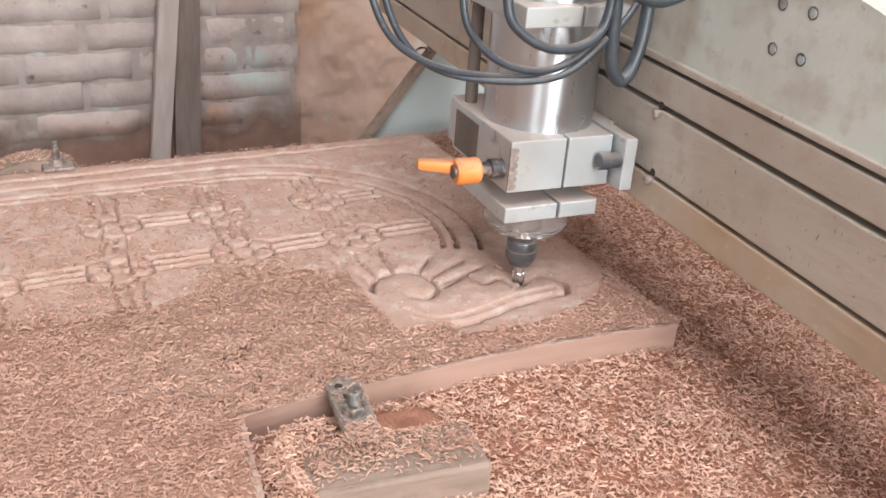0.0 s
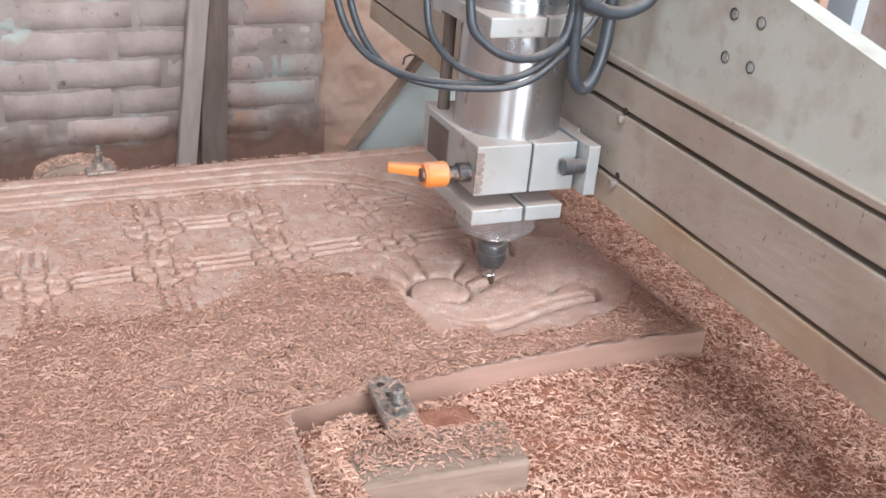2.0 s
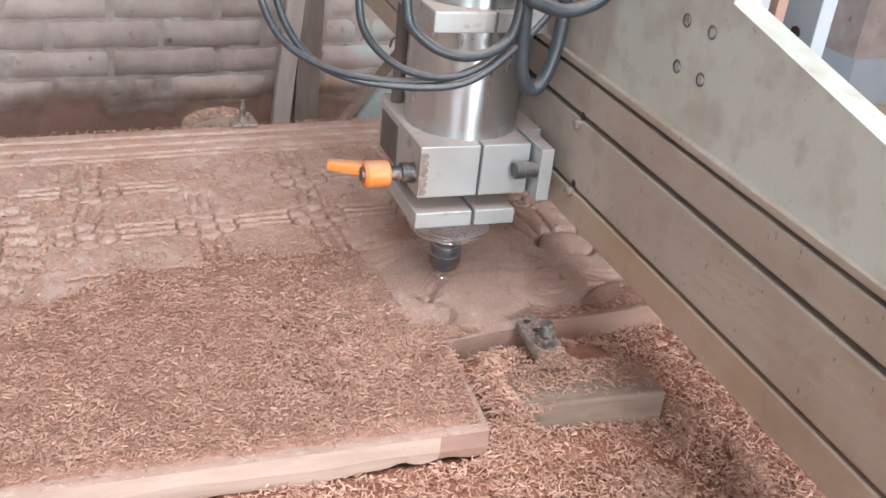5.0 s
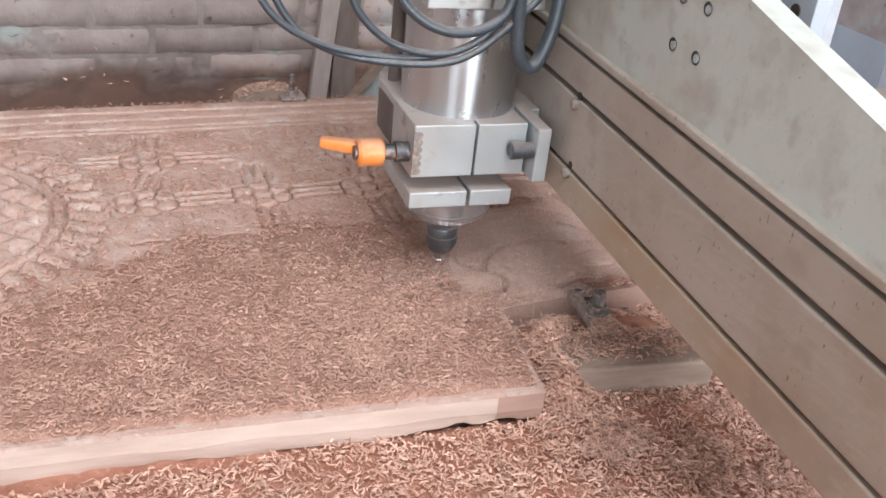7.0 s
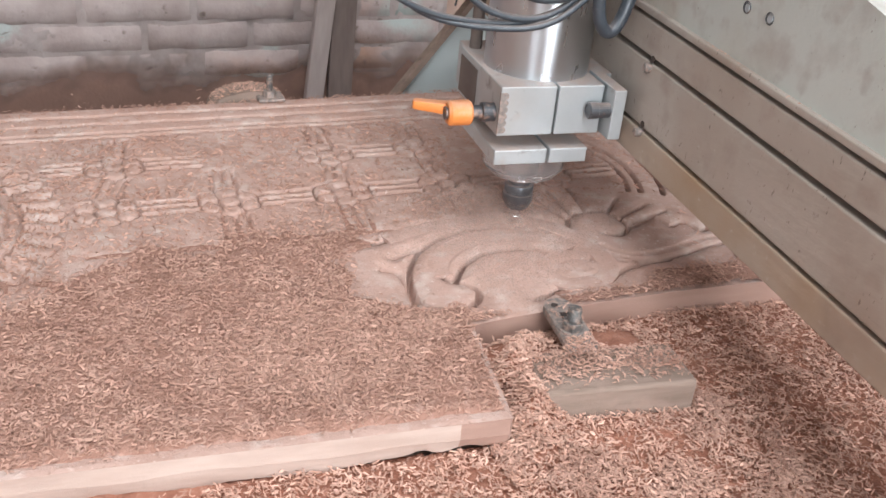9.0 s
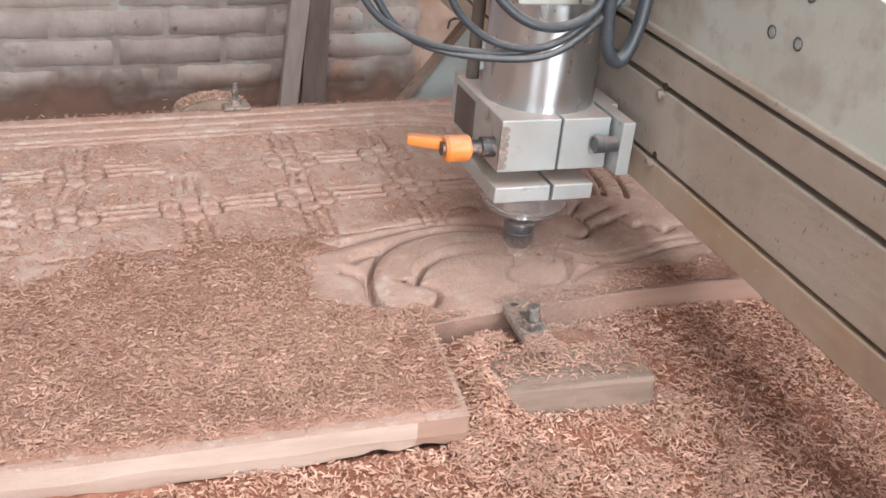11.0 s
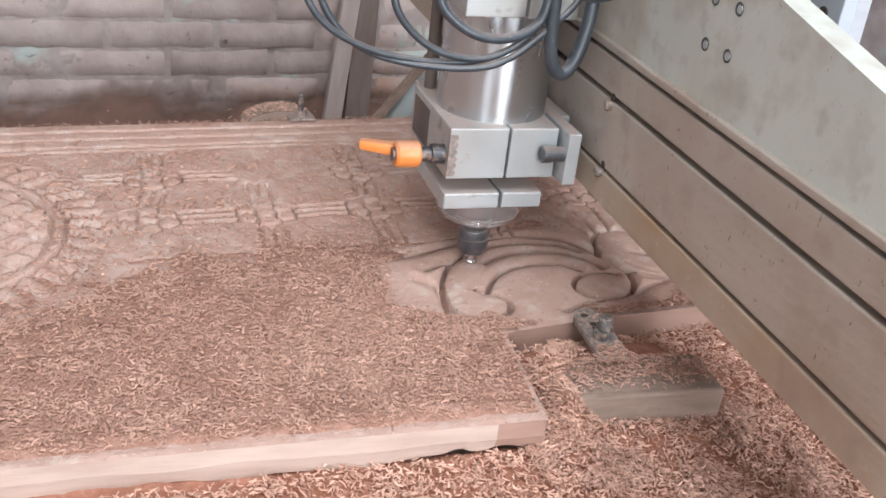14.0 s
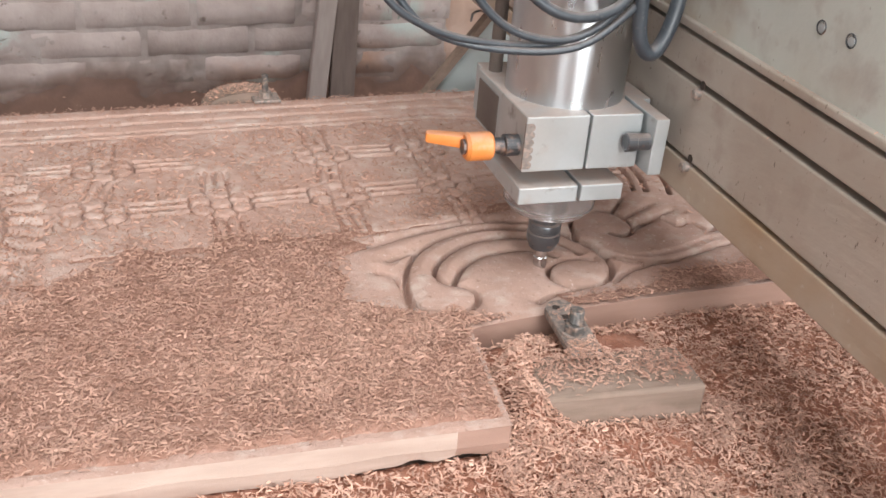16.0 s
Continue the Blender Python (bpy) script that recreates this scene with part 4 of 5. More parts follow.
    tagged(new("panel_sawdust", me), "red sawdust under the shavings on the panel", "sawdust", kind="stuff")
    # stray ones, most of them caught in the cuts
    fx, fy, fh = FACE[0]
    n = 230000
    px, py = rs.uniform(-0.63, X_RIGHT, n), rs.uniform(0.1, Y_FAR, n)
    deep = fh[np.clip(np.searchsorted(fy, py), 0, len(fy) - 1), np.clip(np.searchsorted(fx, px), 0, len(fx) - 1)]
    k = rs.rand(n) < 0.40 * (0.10 + 0.55 * value_noise(px, py, 0.05, 31) ** 2) * np.where(py > 0.475, 0.3, 1) * np.where(px > 0.12, 0.6, 1) + 0.13 * (deep < np.where(px < -0.31, -0.0075, -0.0028)) * (py < 0.47)
    k &= np.hypot((px - 0.08) / 0.15, (py - 0.11) / 0.10) > 1
    k &= (np.hypot((px - 0.27) / 0.13, (py - 0.15) / 0.085) > 1) | (rs.rand(n) < 0.08)
    k &= (np.hypot(px - MEDAL[0], py - MEDAL[1]) > 0.137) | (rs.rand(n) < 0.35)
    px, py, deep = px[k], py[k], deep[k]
    tagged(shavings("scattered_shavings", px, py, 0.0018 + np.where(deep < -0.004, 0.55 * np.maximum(deep, -0.009) - 0.0012, deep), 8, 0.60, 0.92, M_DUSTCHIP), "thinly scattered wood shavings over the carving", "wood shavings", kind="stuff")


spread()


def blown_shavings():
    """Heaps that lie over the scroll until the spindle sweeps them off it."""
    rs = np.random.RandomState(41)
    n = 20000
    px = SCROLL_C[0] + 1.12 * SCROLL_R[0] * rs.uniform(-1, 1, n)
    py = SCROLL_C[1] + 1.12 * SCROLL_R[1] * rs.uniform(-1, 1, n)
    k = (np.hypot((px - SCROLL_C[0]) / SCROLL_R[0], (py - SCROLL_C[1]) / SCROLL_R[1]) < 1.1) & on_panel(px, py) & (px < np.where(py < 0.085, 0.215, 0.165))
    px, py = px[k], py[k]
    seeds = [(x, y) for x in (-0.05, 0.01, 0.07, 0.13) for y in (0.04, 0.085, 0.13, 0.175)]
    own = np.argmin([np.hypot(px - a, py - b) + 0.012 * rs.rand(len(px)) for a, b in seeds], 0)
    heaps = []
    for i, (a, b) in enumerate(seeds):
        m = own == i
        if m.sum() < 20:
            continue
        ob = shavings("loose_shavings", px[m] - a, py[m] - b, 0.0008 + 0.0035 * rs.rand(m.sum()), 50 + i, 0.36, 0.86, M_DUSTCHIP)
        ob.matrix_basis = pose(a, b, 0)
        tagged(ob, "loose wood shavings swept off the fresh carving", "wood shavings", "shavings swept by the spindle", "stuff")
        heaps.append((ob, a, b))
    return heaps


HEAPS = blown_shavings()


def thrown_shavings():
    """Small sprays of shavings that the cutter throws over the far edge."""
    rs = np.random.RandomState(61)
    sprays = []
    for k, go in enumerate((3.70, 3.86, 4.02, 6.10, 6.18, 6.26, 6.34, 6.45, 6.58, 6.72, 6.9)):
        n = 5 if go < 5 else 9
        ob = shavings("thrown_shavings", rs.normal(0, 0.045, n), rs.normal(0, 0.03, n), rs.uniform(0.0006, 0.0016, n), 70 + k, 0.3, 1.0)
        tagged(ob, "a few wood shavings thrown up by the cutter", "wood shavings", "shavings thrown by the cutter", "stuff")
        sprays.append((ob, go, rs.uniform(-0.30, 0.02), rs.uniform(0.05, 0.12)))
    return sprays


SPRAYS = thrown_shavings()


def dust_material():
    m = bpy.data.materials.new("airborne_dust")
    m.use_nodes = True
    b = m.node_tree.nodes["Principled BSDF"]
    b.inputs["Base Color"].default_value = (0.56, 0.40, 0.335, 1)
    b.inputs["Roughness"].default_value = 1.0
    b.inputs["Alpha"].default_value = 0.28
    return m


def dust_puff(seed, n, spread, label):
    """Fine dust kicked up by the cutter: a loose cloud of thin specks."""
    rs = np.random.RandomState(seed)
    c = np.clip(rs.normal(0, 1, (n, 3)), -2.4, 2.4)
    c += 0.8 * np.sin(2.1 * c[:, [1, 2, 0]] + 0.7)
    c *= np.array(spread)
    d = rs.normal(0, 1, (n, 2, 3))
    u = d[:, 0] / np.linalg.norm(d[:, 0], axis=1)[:, None]
    w = np.cross(u, d[:, 1])
    w /= np.linalg.norm(w, axis=1)[:, None]
    r = rs.uniform(0.0003, 0.00065, n)[:, None]
    v = np.stack([c + r * u, c + r * w, c - r * u, c - r * w], 1).reshape(-1, 3)
    ob = new("dust_puff", mesh_from_arrays("dust_puff", v, np.arange(4 * n).reshape(n, 4), M_AIRDUST))
    return tagged(ob, label, "dust", "dust thrown up by the cutter", "stuff")


M_AIRDUST = dust_material()
PUFF = dust_puff(95, 90000, (0.046, 0.034, 0.008), "thin haze of pink wood dust thrown up by the cutter")
CLOUD = dust_puff(96, 150000, (0.056, 0.034, 0.014), "dense burst of pink wood dust round the cutter")


# ---- clamps ----
def hex_nut(r, z0, z1, m):
    return lathe([(r, z0), (r, z1)], 6, m)


def near_clamp():
    bm = bmesh.new()
    box(bm, 0.0, 0.132, 0.0, 0.056, -0.040, 0.003, 0.003)
    block = part("packing_block", bm, M_BLOCK)
    block.matrix_basis = pose(0.019, -0.0965, 0.0, 0, 0, -6.8)
    tagged(block, "weathered wooden packing block strewn with shavings", "wood block")
    rs = np.random.RandomState(15)
    n = 2000
    u, v = rs.uniform(0.003, 0.129, n), rs.uniform(0.001, 0.054, n)
    k = rs.rand(n) < np.clip((v - 0.006) / 0.022, 0.05, 0.8)
    u, v = u[k], v[k]
    turn = radians(-6.8)
    px, py = 0.019 + u * math.cos(turn) - v * math.sin(turn), -0.0965 + u * math.sin(turn) + v * math.cos(turn)
    px, py = np.append(px, rs.normal(0.070, 0.012, 160)), np.append(py, rs.normal(-0.058, 0.005, 160))
    pz = 0.0042 + 0.003 * rs.rand(len(px))
    pz[-160:] += 0.006
    tagged(shavings("block_shavings", px, py, pz, 16, 0.4, 0.8, M_DUSTCHIP), "wood shavings heaped on the packing block", "wood shavings", kind="stuff")
    root = empty("hold_down_clamp", pose(0.078, -0.022, 0.0, 0, 0, -8))
    tagged(root, "dusty steel clamp bar bolted across the panel edge", "clamp")
    rim = [(0.0140 * math.cos(radians(a)), 0.030 + 0.0140 * math.sin(radians(a))) for a in range(180, -1, -12)] + [(0.0140, -0.030), (0.0125, -0.034), (-0.0125, -0.034), (-0.0140, -0.030)]
    body = prism(rim, 0.0030, 0.0105, "z")
    bmesh.ops.bevel(body, geom=[e for e in body.edges if abs(e.verts[0].co.z - e.verts[1].co.z) < 1e-5], offset=0.0012, segments=2, affect="EDGES")
    bmesh.ops.translate(body, verts=body.verts, vec=(0, 0, 0.0005))
    part("bar", body, M_STRAP, root, "dusty steel bar with a rounded end", True)
    # dark disc and strip laid on the bar paint the shade of its openings
    part("hole", lathe([(0.0034, 0.0), (0.0034, 0.0006)], 16, pose(-0.0045, 0.031, 0.0107)), M_SLOT_SHADE_MARK, root, "dark disc painted as the shade in a drilled hole")
    part("slot", prism([(-0.0042, 0.019), (0.0042, 0.019), (0.0042, -0.014), (-0.0042, -0.014)], 0.0105, 0.0114, "z"), M_SLOT_SHADE_MARK, root, "dark strip painted as the shade in an open slot")
    part("stud", lathe([(0.0054, -0.04), (0.0054, 0.0305), (0.0046, 0.032)], 16, pose(-0.002, -0.008, 0)), M_STUD, root, "bluish steel threaded stud")
    for k in range(8):
        part("thread", lathe([(0.0053, -0.0008), (0.0060, 0.0), (0.0053, 0.0008)], 16, pose(-0.002, -0.008, 0.0225 + 0.0014 * k)), M_STUD, root)
    part("hex_nut", lathe([(0.0086, 0.0125), (0.0094, 0.0135), (0.0094, 0.0195), (0.0086, 0.0205)], 6, pose(-0.002, -0.008, 0, 0, 0, 8)), M_STUD, root)
    part("washer", lathe([(0.0110, 0.0108), (0.0110, 0.0126)], 24, pose(-0.002, -0.008, 0)), M_STRAP, root)
    rs = np.random.RandomState(19)
    n = 220
    lx, ly = rs.uniform(-0.013, 0.013, n), np.where(rs.rand(n) < 0.75, rs.uniform(-0.034, -0.012, n), rs.uniform(-0.01, 0.036, n))
    keep = np.hypot(lx + 0.002, ly + 0.008) > 0.012
    bits = shavings("clinging_shavings", lx[keep], ly[keep], 0.0122 + 0.002 * rs.rand(keep.sum()), 20, 0.3, 0.6)
    bits.parent = root
    tagged(bits, "wood shavings lying on the bar", kind="stuff")


near_clamp()


def far_clamp():
    out = [(0.052 * math.cos(radians(a)), -0.04 + 0.049 * math.sin(radians(a)) ** 0.45 if 0 < a < 180 else -0.04) for a in range(0, 181, 12)]
    bm = prism(out, -0.02, 0.02, "y")
    bmesh.ops.bevel(bm, geom=list(bm.edges), offset=0.002, segments=1, affect="EDGES")
    ob = part("packing_block", bm, M_BLOCK)
    ob.matrix_basis = pose(-0.078, 0.592, 0.0, 0, 0, 2)
    tagged(ob, "rounded offcut of wood coated in shavings behind the panel", "wood block")
    root = empty("stud_clamp", pose(-0.055, 0.565, 0.0))
    tagged(root, "steel stud and plate clamping the far panel edge", "clamp")
    part("plate", boxes((-0.016, 0.018, -0.012, 0.018, 0.001, 0.005), bevel=0.001), M_STRAP, root)
    part("stud", lathe([(0.0040, -0.02), (0.0040, 0.034), (0.0034, 0.035)], 14), M_STUD, root)
    part("hex_nut", hex_nut(0.0080, 0.005, 0.013, pose(0, 0, 0)), M_STRAP, root)
    rs = np.random.RandomState(25)
    n = 420
    px, py = rs.uniform(-0.128, -0.028, n), rs.uniform(0.574, 0.61, n)
    u = np.clip((px + 0.078) / 0.052, -1, 1)
    pz = -0.04 + 0.049 * np.sqrt(np.clip(1 - u * u, 0, 1)) ** 0.45 + 0.001
    tagged(shavings("offcut_shavings", px, py, pz, 26, 0.6, 0.8), "wood shavings clinging to the offcut", "wood shavings", kind="stuff")


far_clamp()


# ---- machine head ----
BEAM_X = 0.075


def machine_head():
    head = empty("cnc_router_head")
    tagged(head, "dusty router spindle in milled clamps on a grey slotted beam", "cnc router")
    root = empty("spindle_carriage")
    root.parent = head
    # beam along the machine, slotted face
    b = BEAM_X
    y0, y1 = -0.75, 0.645
    beam = empty("beam", pose(0, 0, 0.0015, 1.2, 0, 0))
    beam.parent = head
    part("lower_rail", boxes((b, b + 0.10, y0, y1, 0.1080, 0.1368), bevel=0.0015), M_LOWRAIL, beam, "worn yellowish cast rail")
    part("middle_rail", boxes((b, b + 0.10, y0, y1, 0.1408, 0.1998), bevel=0.0015), M_CAST, beam)
    part("upper_rail", boxes((b, b + 0.10, y0, y1, 0.2050, 0.2345), bevel=0.0015), M_CAST, beam)
    # near-black sheet paints the shade between the rails
    part("slot_shade_back", boxes((b + 0.012, b + 0.09, y0, y1, 0.1095, 0.262)), M_SLOT_SHADE_MARK, beam, "dark sheet with the shade behind the rails in its colour")
    plate = [(y0, 0.238), (y1, 0.246), (y1, 0.62), (-0.240, 0.62), (-0.240, 0.344), (y0, 0.2405)]
    part("gusset_plate", prism(plate, b + 0.004, b + 0.025, "x"), M_PAINT, beam, "grey painted steel plate with bolt holes")
    part("ledge", boxes((b - 0.001, b + 0.007, y0, y1, 0.2385, 0.2450), bevel=0.0012), M_CAST, beam, "dust-covered lip under the plate")
    rs = np.random.RandomState(77)
    n = 260
    fy = rs.uniform(y0, 0.3, n)
    for name, fx, fz in (("rail_flecks", rs.uniform(b - 0.001, b + 0.006, n), 0.2458 + 0 * fy), ("lip_flecks", rs.uniform(b + 0.001, b + 0.009, n), 0.1998 + 0 * fy)):
        keep = rs.rand(n) < value_noise(fy, fy, 0.06, 78) ** 2
        fl = shavings(name, fx[keep], fy[keep], fz[keep], 79, 0.3, 0.6)
        fl.parent = beam
        tagged(fl, "pale wood flecks caught on the rail", kind="stuff")
    for y, z in ((-0.193, 0.3195), (-0.2245, 0.3205), (-0.193, 0.2862), (-0.2235, 0.2870)):
        part("bolt_hole", lathe([(0.0050, 0), (0.0049, 0.0005), (0.0042, 0.0005), (0.0038, -0.002)], 20, pose(b + 0.004, y, z, 0, -90, 0)), M_NUT, beam, "dark ring of a bolt hole, its lit inside put in as a pale disc")
        # pale disc set off centre paints the light inside the hole
        part("hole_light", lathe([(0.0030, 0), (0.0030, 0.0006)], 16, pose(b + 0.0034, y - 0.0014, z, 0, -90, 0)), M_ALU, beam)
    for y, z in ((-0.077, 0.1955), (-0.082, 0.1350)):
        # flat dark disc on the rail, painted shade for a notch
        part("notch", lathe([(0.0034, 0), (0.0034, 0.0007)], 16, pose(b + 0.0002, y - 0.003, z + 0.0085, 0, -90, 0)), M_SLOT_SHADE_MARK, beam, "dark disc painted as the shade of a notch over the bolt")
        part("slot_bolt", lathe([(0.0046, -0.004), (0.0046, 0.004), (0.0034, 0.0055)], 14, pose(b, y, z, 0, -90, 0)), M_STRAP, beam, "dull bolt head in the slot")
    part("rear_post", boxes((b + 0.078, b + 0.09, -0.236, -0.196, 0.235, 0.60), bevel=0.001), M_GREYPOST, beam, "grey post behind the plate")
    # flat dark disc, painted shade for a hole in the post
    part("post_hole_shade", lathe([(0.005, 0), (0.005, 0.001)], 16, pose(b + 0.078, -0.217, 0.318, 0, -90, 0)), M_SLOT_SHADE_MARK, beam)
    part("rear_strip", boxes((b + 0.036, b + 0.044, -0.243, -0.234, 0.250, 0.60), bevel=0.0008), M_EDGE, beam, "rust-stained strip")
    part("end_sheet", prism([(0.012, -0.08), (0.34, -0.08), (0.34, 0.112), (0.158, 0.112)], 0.56, 0.566, "y"), M_SHEET, head, "pale blue painted end sheet")
    part("sheet_flange", prism([(0.002, -0.08), (0.0125, -0.08), (0.158, 0.112), (0.1475, 0.112)], 0.548, 0.567, "y"), M_BLOCK, head, "dusty folded edge of the end sheet")
    part("wire_loop", tube([(0.098, 0.545, 0.075), (0.096, 0.545, 0.088), (0.104, 0.545, 0.095), (0.118, 0.545, 0.092), (0.124, 0.545, 0.082)], 0.0016, 6, 5), M_DARKSTEEL, head, "bent dark wire loop")
    # spindle
    part("spindle_body", lathe([(0.047, 0.150), (0.0505, 0.152), (0.0505, 0.42), (0.046, 0.425)], 72), M_SPINDLE, root, "polished steel spindle cylinder", True)
    part("spindle_collar", lathe([(0.0505, 0.2870), (0.0522, 0.2876), (0.0522, 0.2945), (0.0505, 0.2952)], 72), M_SPINDLE, root, "bright turned collar", True)
    for k in range(14):
        a = 2 * math.pi * k / 14
        # small dark blocks for the marks of the label band
        part("band_mark", boxes((-0.0032, 0.0032, -0.0007, 0.0007, -0.0016, 0.0016)), M_SLOT_SHADE_MARK, root, "dark mark on the spindle's label band").matrix_basis = pose(0.0504 * math.cos(a), 0.0504 * math.sin(a), 0.3025, 0, 0, math.degrees(a) + 90)
    bm = lathe([(0.018, 0.052), (0.018, 0.10)], 40)
    part("spindle_nose", bm, M_STEEL, root, "bright spindle nose", True)
    part("collet_nut", lathe([(0.0118, 0.058), (0.0118, 0.0455), (0.0146, 0.0445), (0.0150, 0.0435), (0.0150, 0.0375), (0.0140, 0.0368), (0.0140, 0.0352), (0.0154, 0.0342), (0.0154, 0.0265), (0.0118, 0.0185), (0.0085, 0.018)], 36), M_NUT, root, "dark collet nut", True)
    part("router_bit", lathe([(0.0058, 0.019), (0.0058, 0.009), (0.0066, 0.008), (0.0066, -0.001), (0.005, -0.006), (0.002, -0.008)], 20), M_STEEL, root)
    part("dust_skirt", lathe([(0.036, 0.0945), (0.0415, 0.093), (0.0415, 0.068), (0.036, 0.061), (0.020, 0.059), (0.0195, 0.0605), (0.0355, 0.0625), (0.0402, 0.069), (0.0402, 0.092)], 56), M_CLEAR, root, "clear plastic skirt", True)
    # lower clamp plate
    part("lower_clamp", boxes((-0.056, -0.0035, -0.062, 0.055, 0.094, 0.109), (-0.0005, 0.038, -0.062, 0.055, 0.094, 0.109), bevel=0.0012), M_ALU, root, "split aluminium clamp plate")
    # main clamp block
    part("clamp_block", boxes((-0.0565, -0.0018, -0.062, 0.060, 0.1235, 0.171), (0.0004, 0.0455, -0.062, 0.060, 0.1235, 0.171), bevel=0.0012), M_ALU, root, "milled aluminium split clamp block")
    part("rear_bracket", boxes((-0.050, 0.074, 0.0605, 0.085, 0.1235, 0.168), bevel=0.0012), M_ALU, root)
    # no recess is cut: a thin dark box paints the pocket's shade
    part("pocket_shade", boxes((-0.0574, -0.0560, 0.004, 0.054, 0.127, 0.164), bevel=0.0003), M_ROD_AND_SHADE, root, "dark raised patch painted as a pocket's shade")
    part("toothed_strip", boxes((-0.0567, -0.0522, -0.0624, -0.0600, 0.1265, 0.1655)), M_STRAP, root, "dark toothed strip")
    for k in range(6):
        part("tooth", lathe([(0.0033, -0.001), (0.0033, 0.0012)], 12, pose(-0.0520, -0.0615, 0.1298 + 0.0065 * k, 90, 0, 0)), M_STRAP, root)
    part("flange", boxes((0.0480, 0.0600, -0.080, -0.02, 0.1235, 0.172), bevel=0.001), M_ALU, root, "upright aluminium end flange")
    part("flange_web", boxes((0.0490, 0.0745, -0.019, 0.058, 0.1245, 0.167), bevel=0.001), M_ALU, root)
    part("cap_screw", lathe([(0.0055, 0.001), (0.0065, 0), (0.0078, 0.001), (0.0078, 0.0085), (0.0072, 0.009), (0.0072, 0.021), (0.0072, 0.022)], 24, pose(0.027, -0.071, 0.150, 0, 90, 0)), M_NUT, root, "black socket cap screw")
    # lever handle
    part("lever_stem", lathe([(0.009, 0.0), (0.009, 0.012), (0.0065, 0.013), (0.0065, 0.03)], 20, pose(-0.0562, -0.047, 0.142, 0, -90, 0)), M_DARKSTEEL, root)
    part("lever_hub", lathe([(0.0105, 0.0), (0.0118, 0.002), (0.0118, 0.020), (0.0095, 0.0225)], 24, pose(-0.0790, -0.047, 0.142, 0, -90, 0)), M_ORANGE, root, "orange plastic lever hub", True)
    part("lever_screw", lathe([(0.0062, 0.0), (0.0062, 0.0025)], 16, pose(-0.1012, -0.047, 0.142, 0, -90, 0)), M_DARKSTEEL, root)
    bm = bmesh.new()
    box(bm, -0.0072, 0.0072, 0.0, 0.042, -0.006, 0.006, 0.003)
    for v in bm.verts:
        s = 1 - 0.35 * max(v.co.y, 0) / 0.052
        v.co.x *= s
        v.co.z = v.co.z * s + 0.03 * max(v.co.y, 0)
    lv = part("lever_arm", bm, M_ORANGE, root, "orange plastic lever arm", True)
    lv.matrix_basis = pose(-0.089, -0.041, 0.143, 0, 0, 70)
    # upper clamp and rails
    part("upper_clamp", boxes((-0.0545, -0.0012, -0.060, 0.06, 0.268, 0.2855), (0.0012, 0.046, -0.060, 0.06, 0.268, 0.2855), bevel=0.0012), M_ALU, root, "split upper aluminium clamp")
    part("upper_bracket", boxes((-0.050, 0.074, 0.0605, 0.085, 0.262, 0.292), bevel=0.0012), M_ALU, root)
    part("guide_rod", lathe([(0.006, 0.17), (0.006, 0.45)], 20, pose(-0.044, 0.052, 0)), M_ROD_AND_SHADE, root, "dusty brown vertical guide rod", True)
    part("back_plate", boxes((0.03, 0.074, 0.062, 0.085, 0.168, 0.45), bevel=0.001), M_PAINT, root)
    # cables
    for pts, r in (([(-0.195, -0.03, 0.46), (-0.205, -0.08, 0.33), (-0.187, -0.09, 0.275), (-0.159, -0.09, 0.255), (-0.13, -0.09, 0.244), (-0.096, -0.09, 0.239), (-0.060, -0.09, 0.238), (-0.031, -0.09, 0.246), (-0.012, -0.09, 0.259), (0.001, -0.09, 0.280), (0.006, -0.09, 0.32), (0.01, -0.08, 0.46)], 0.0029),
                   ([(-0.118, -0.04, 0.46), (-0.126, -0.085, 0.31), (-0.121, -0.09, 0.278), (-0.1025, -0.092, 0.2575), (-0.0817, -0.094, 0.2464), (-0.0513, -0.095, 0.2420), (-0.0268, -0.095, 0.250), (-0.005, -0.092, 0.268), (0.012, -0.088, 0.30), (0.02, -0.08, 0.46)], 0.0031),
                   ([(-0.080, -0.05, 0.46), (-0.090, -0.088, 0.305), (-0.0832, -0.092, 0.281), (-0.064, -0.097, 0.2652), (-0.0405, -0.099, 0.2599), (-0.0177, -0.097, 0.2637), (-0.001, -0.093, 0.275), (0.006, -0.09, 0.31), (0.008, -0.08, 0.46)], 0.0041),
                   ([(0.006, -0.085, 0.46), (0.0085, -0.09, 0.31), (0.0105, -0.09, 0.265), (0.0130, -0.09, 0.243), (0.0215, -0.089, 0.230), (0.0314, -0.088, 0.231), (0.0433, -0.083, 0.2547), (0.050, -0.078, 0.30), (0.055, -0.06, 0.46)], 0.0058),
                   ([(-0.180, -0.03, 0.46), (-0.192, -0.074, 0.33), (-0.176, -0.083, 0.2745), (-0.150, -0.086, 0.2480), (-0.115, -0.090, 0.2375), (-0.070, -0.094, 0.2340), (-0.035, -0.098, 0.2385), (-0.008, -0.094, 0.256), (0.018, -0.086, 0.275), (0.045, -0.076, 0.300), (0.058, -0.05, 0.36), (0.060, -0.02, 0.46)], 0.0029),
                   ([(-0.018, -0.12, 0.46), (-0.0084, -0.12, 0.3227), (0.002, -0.12, 0.3112), (0.0167, -0.12, 0.3042), (0.033, -0.12, 0.3022), (0.0519, -0.12, 0.3088), (0.0625, -0.12, 0.3184), (0.066, -0.115, 0.345), (0.055, -0.10, 0.46)], 0.0056)):
        part("cable", tube(pts, r), M_CABLE, root, "black rubber cable dusted with powder", True)
    return head, root


HEAD, CARRIAGE = machine_head()


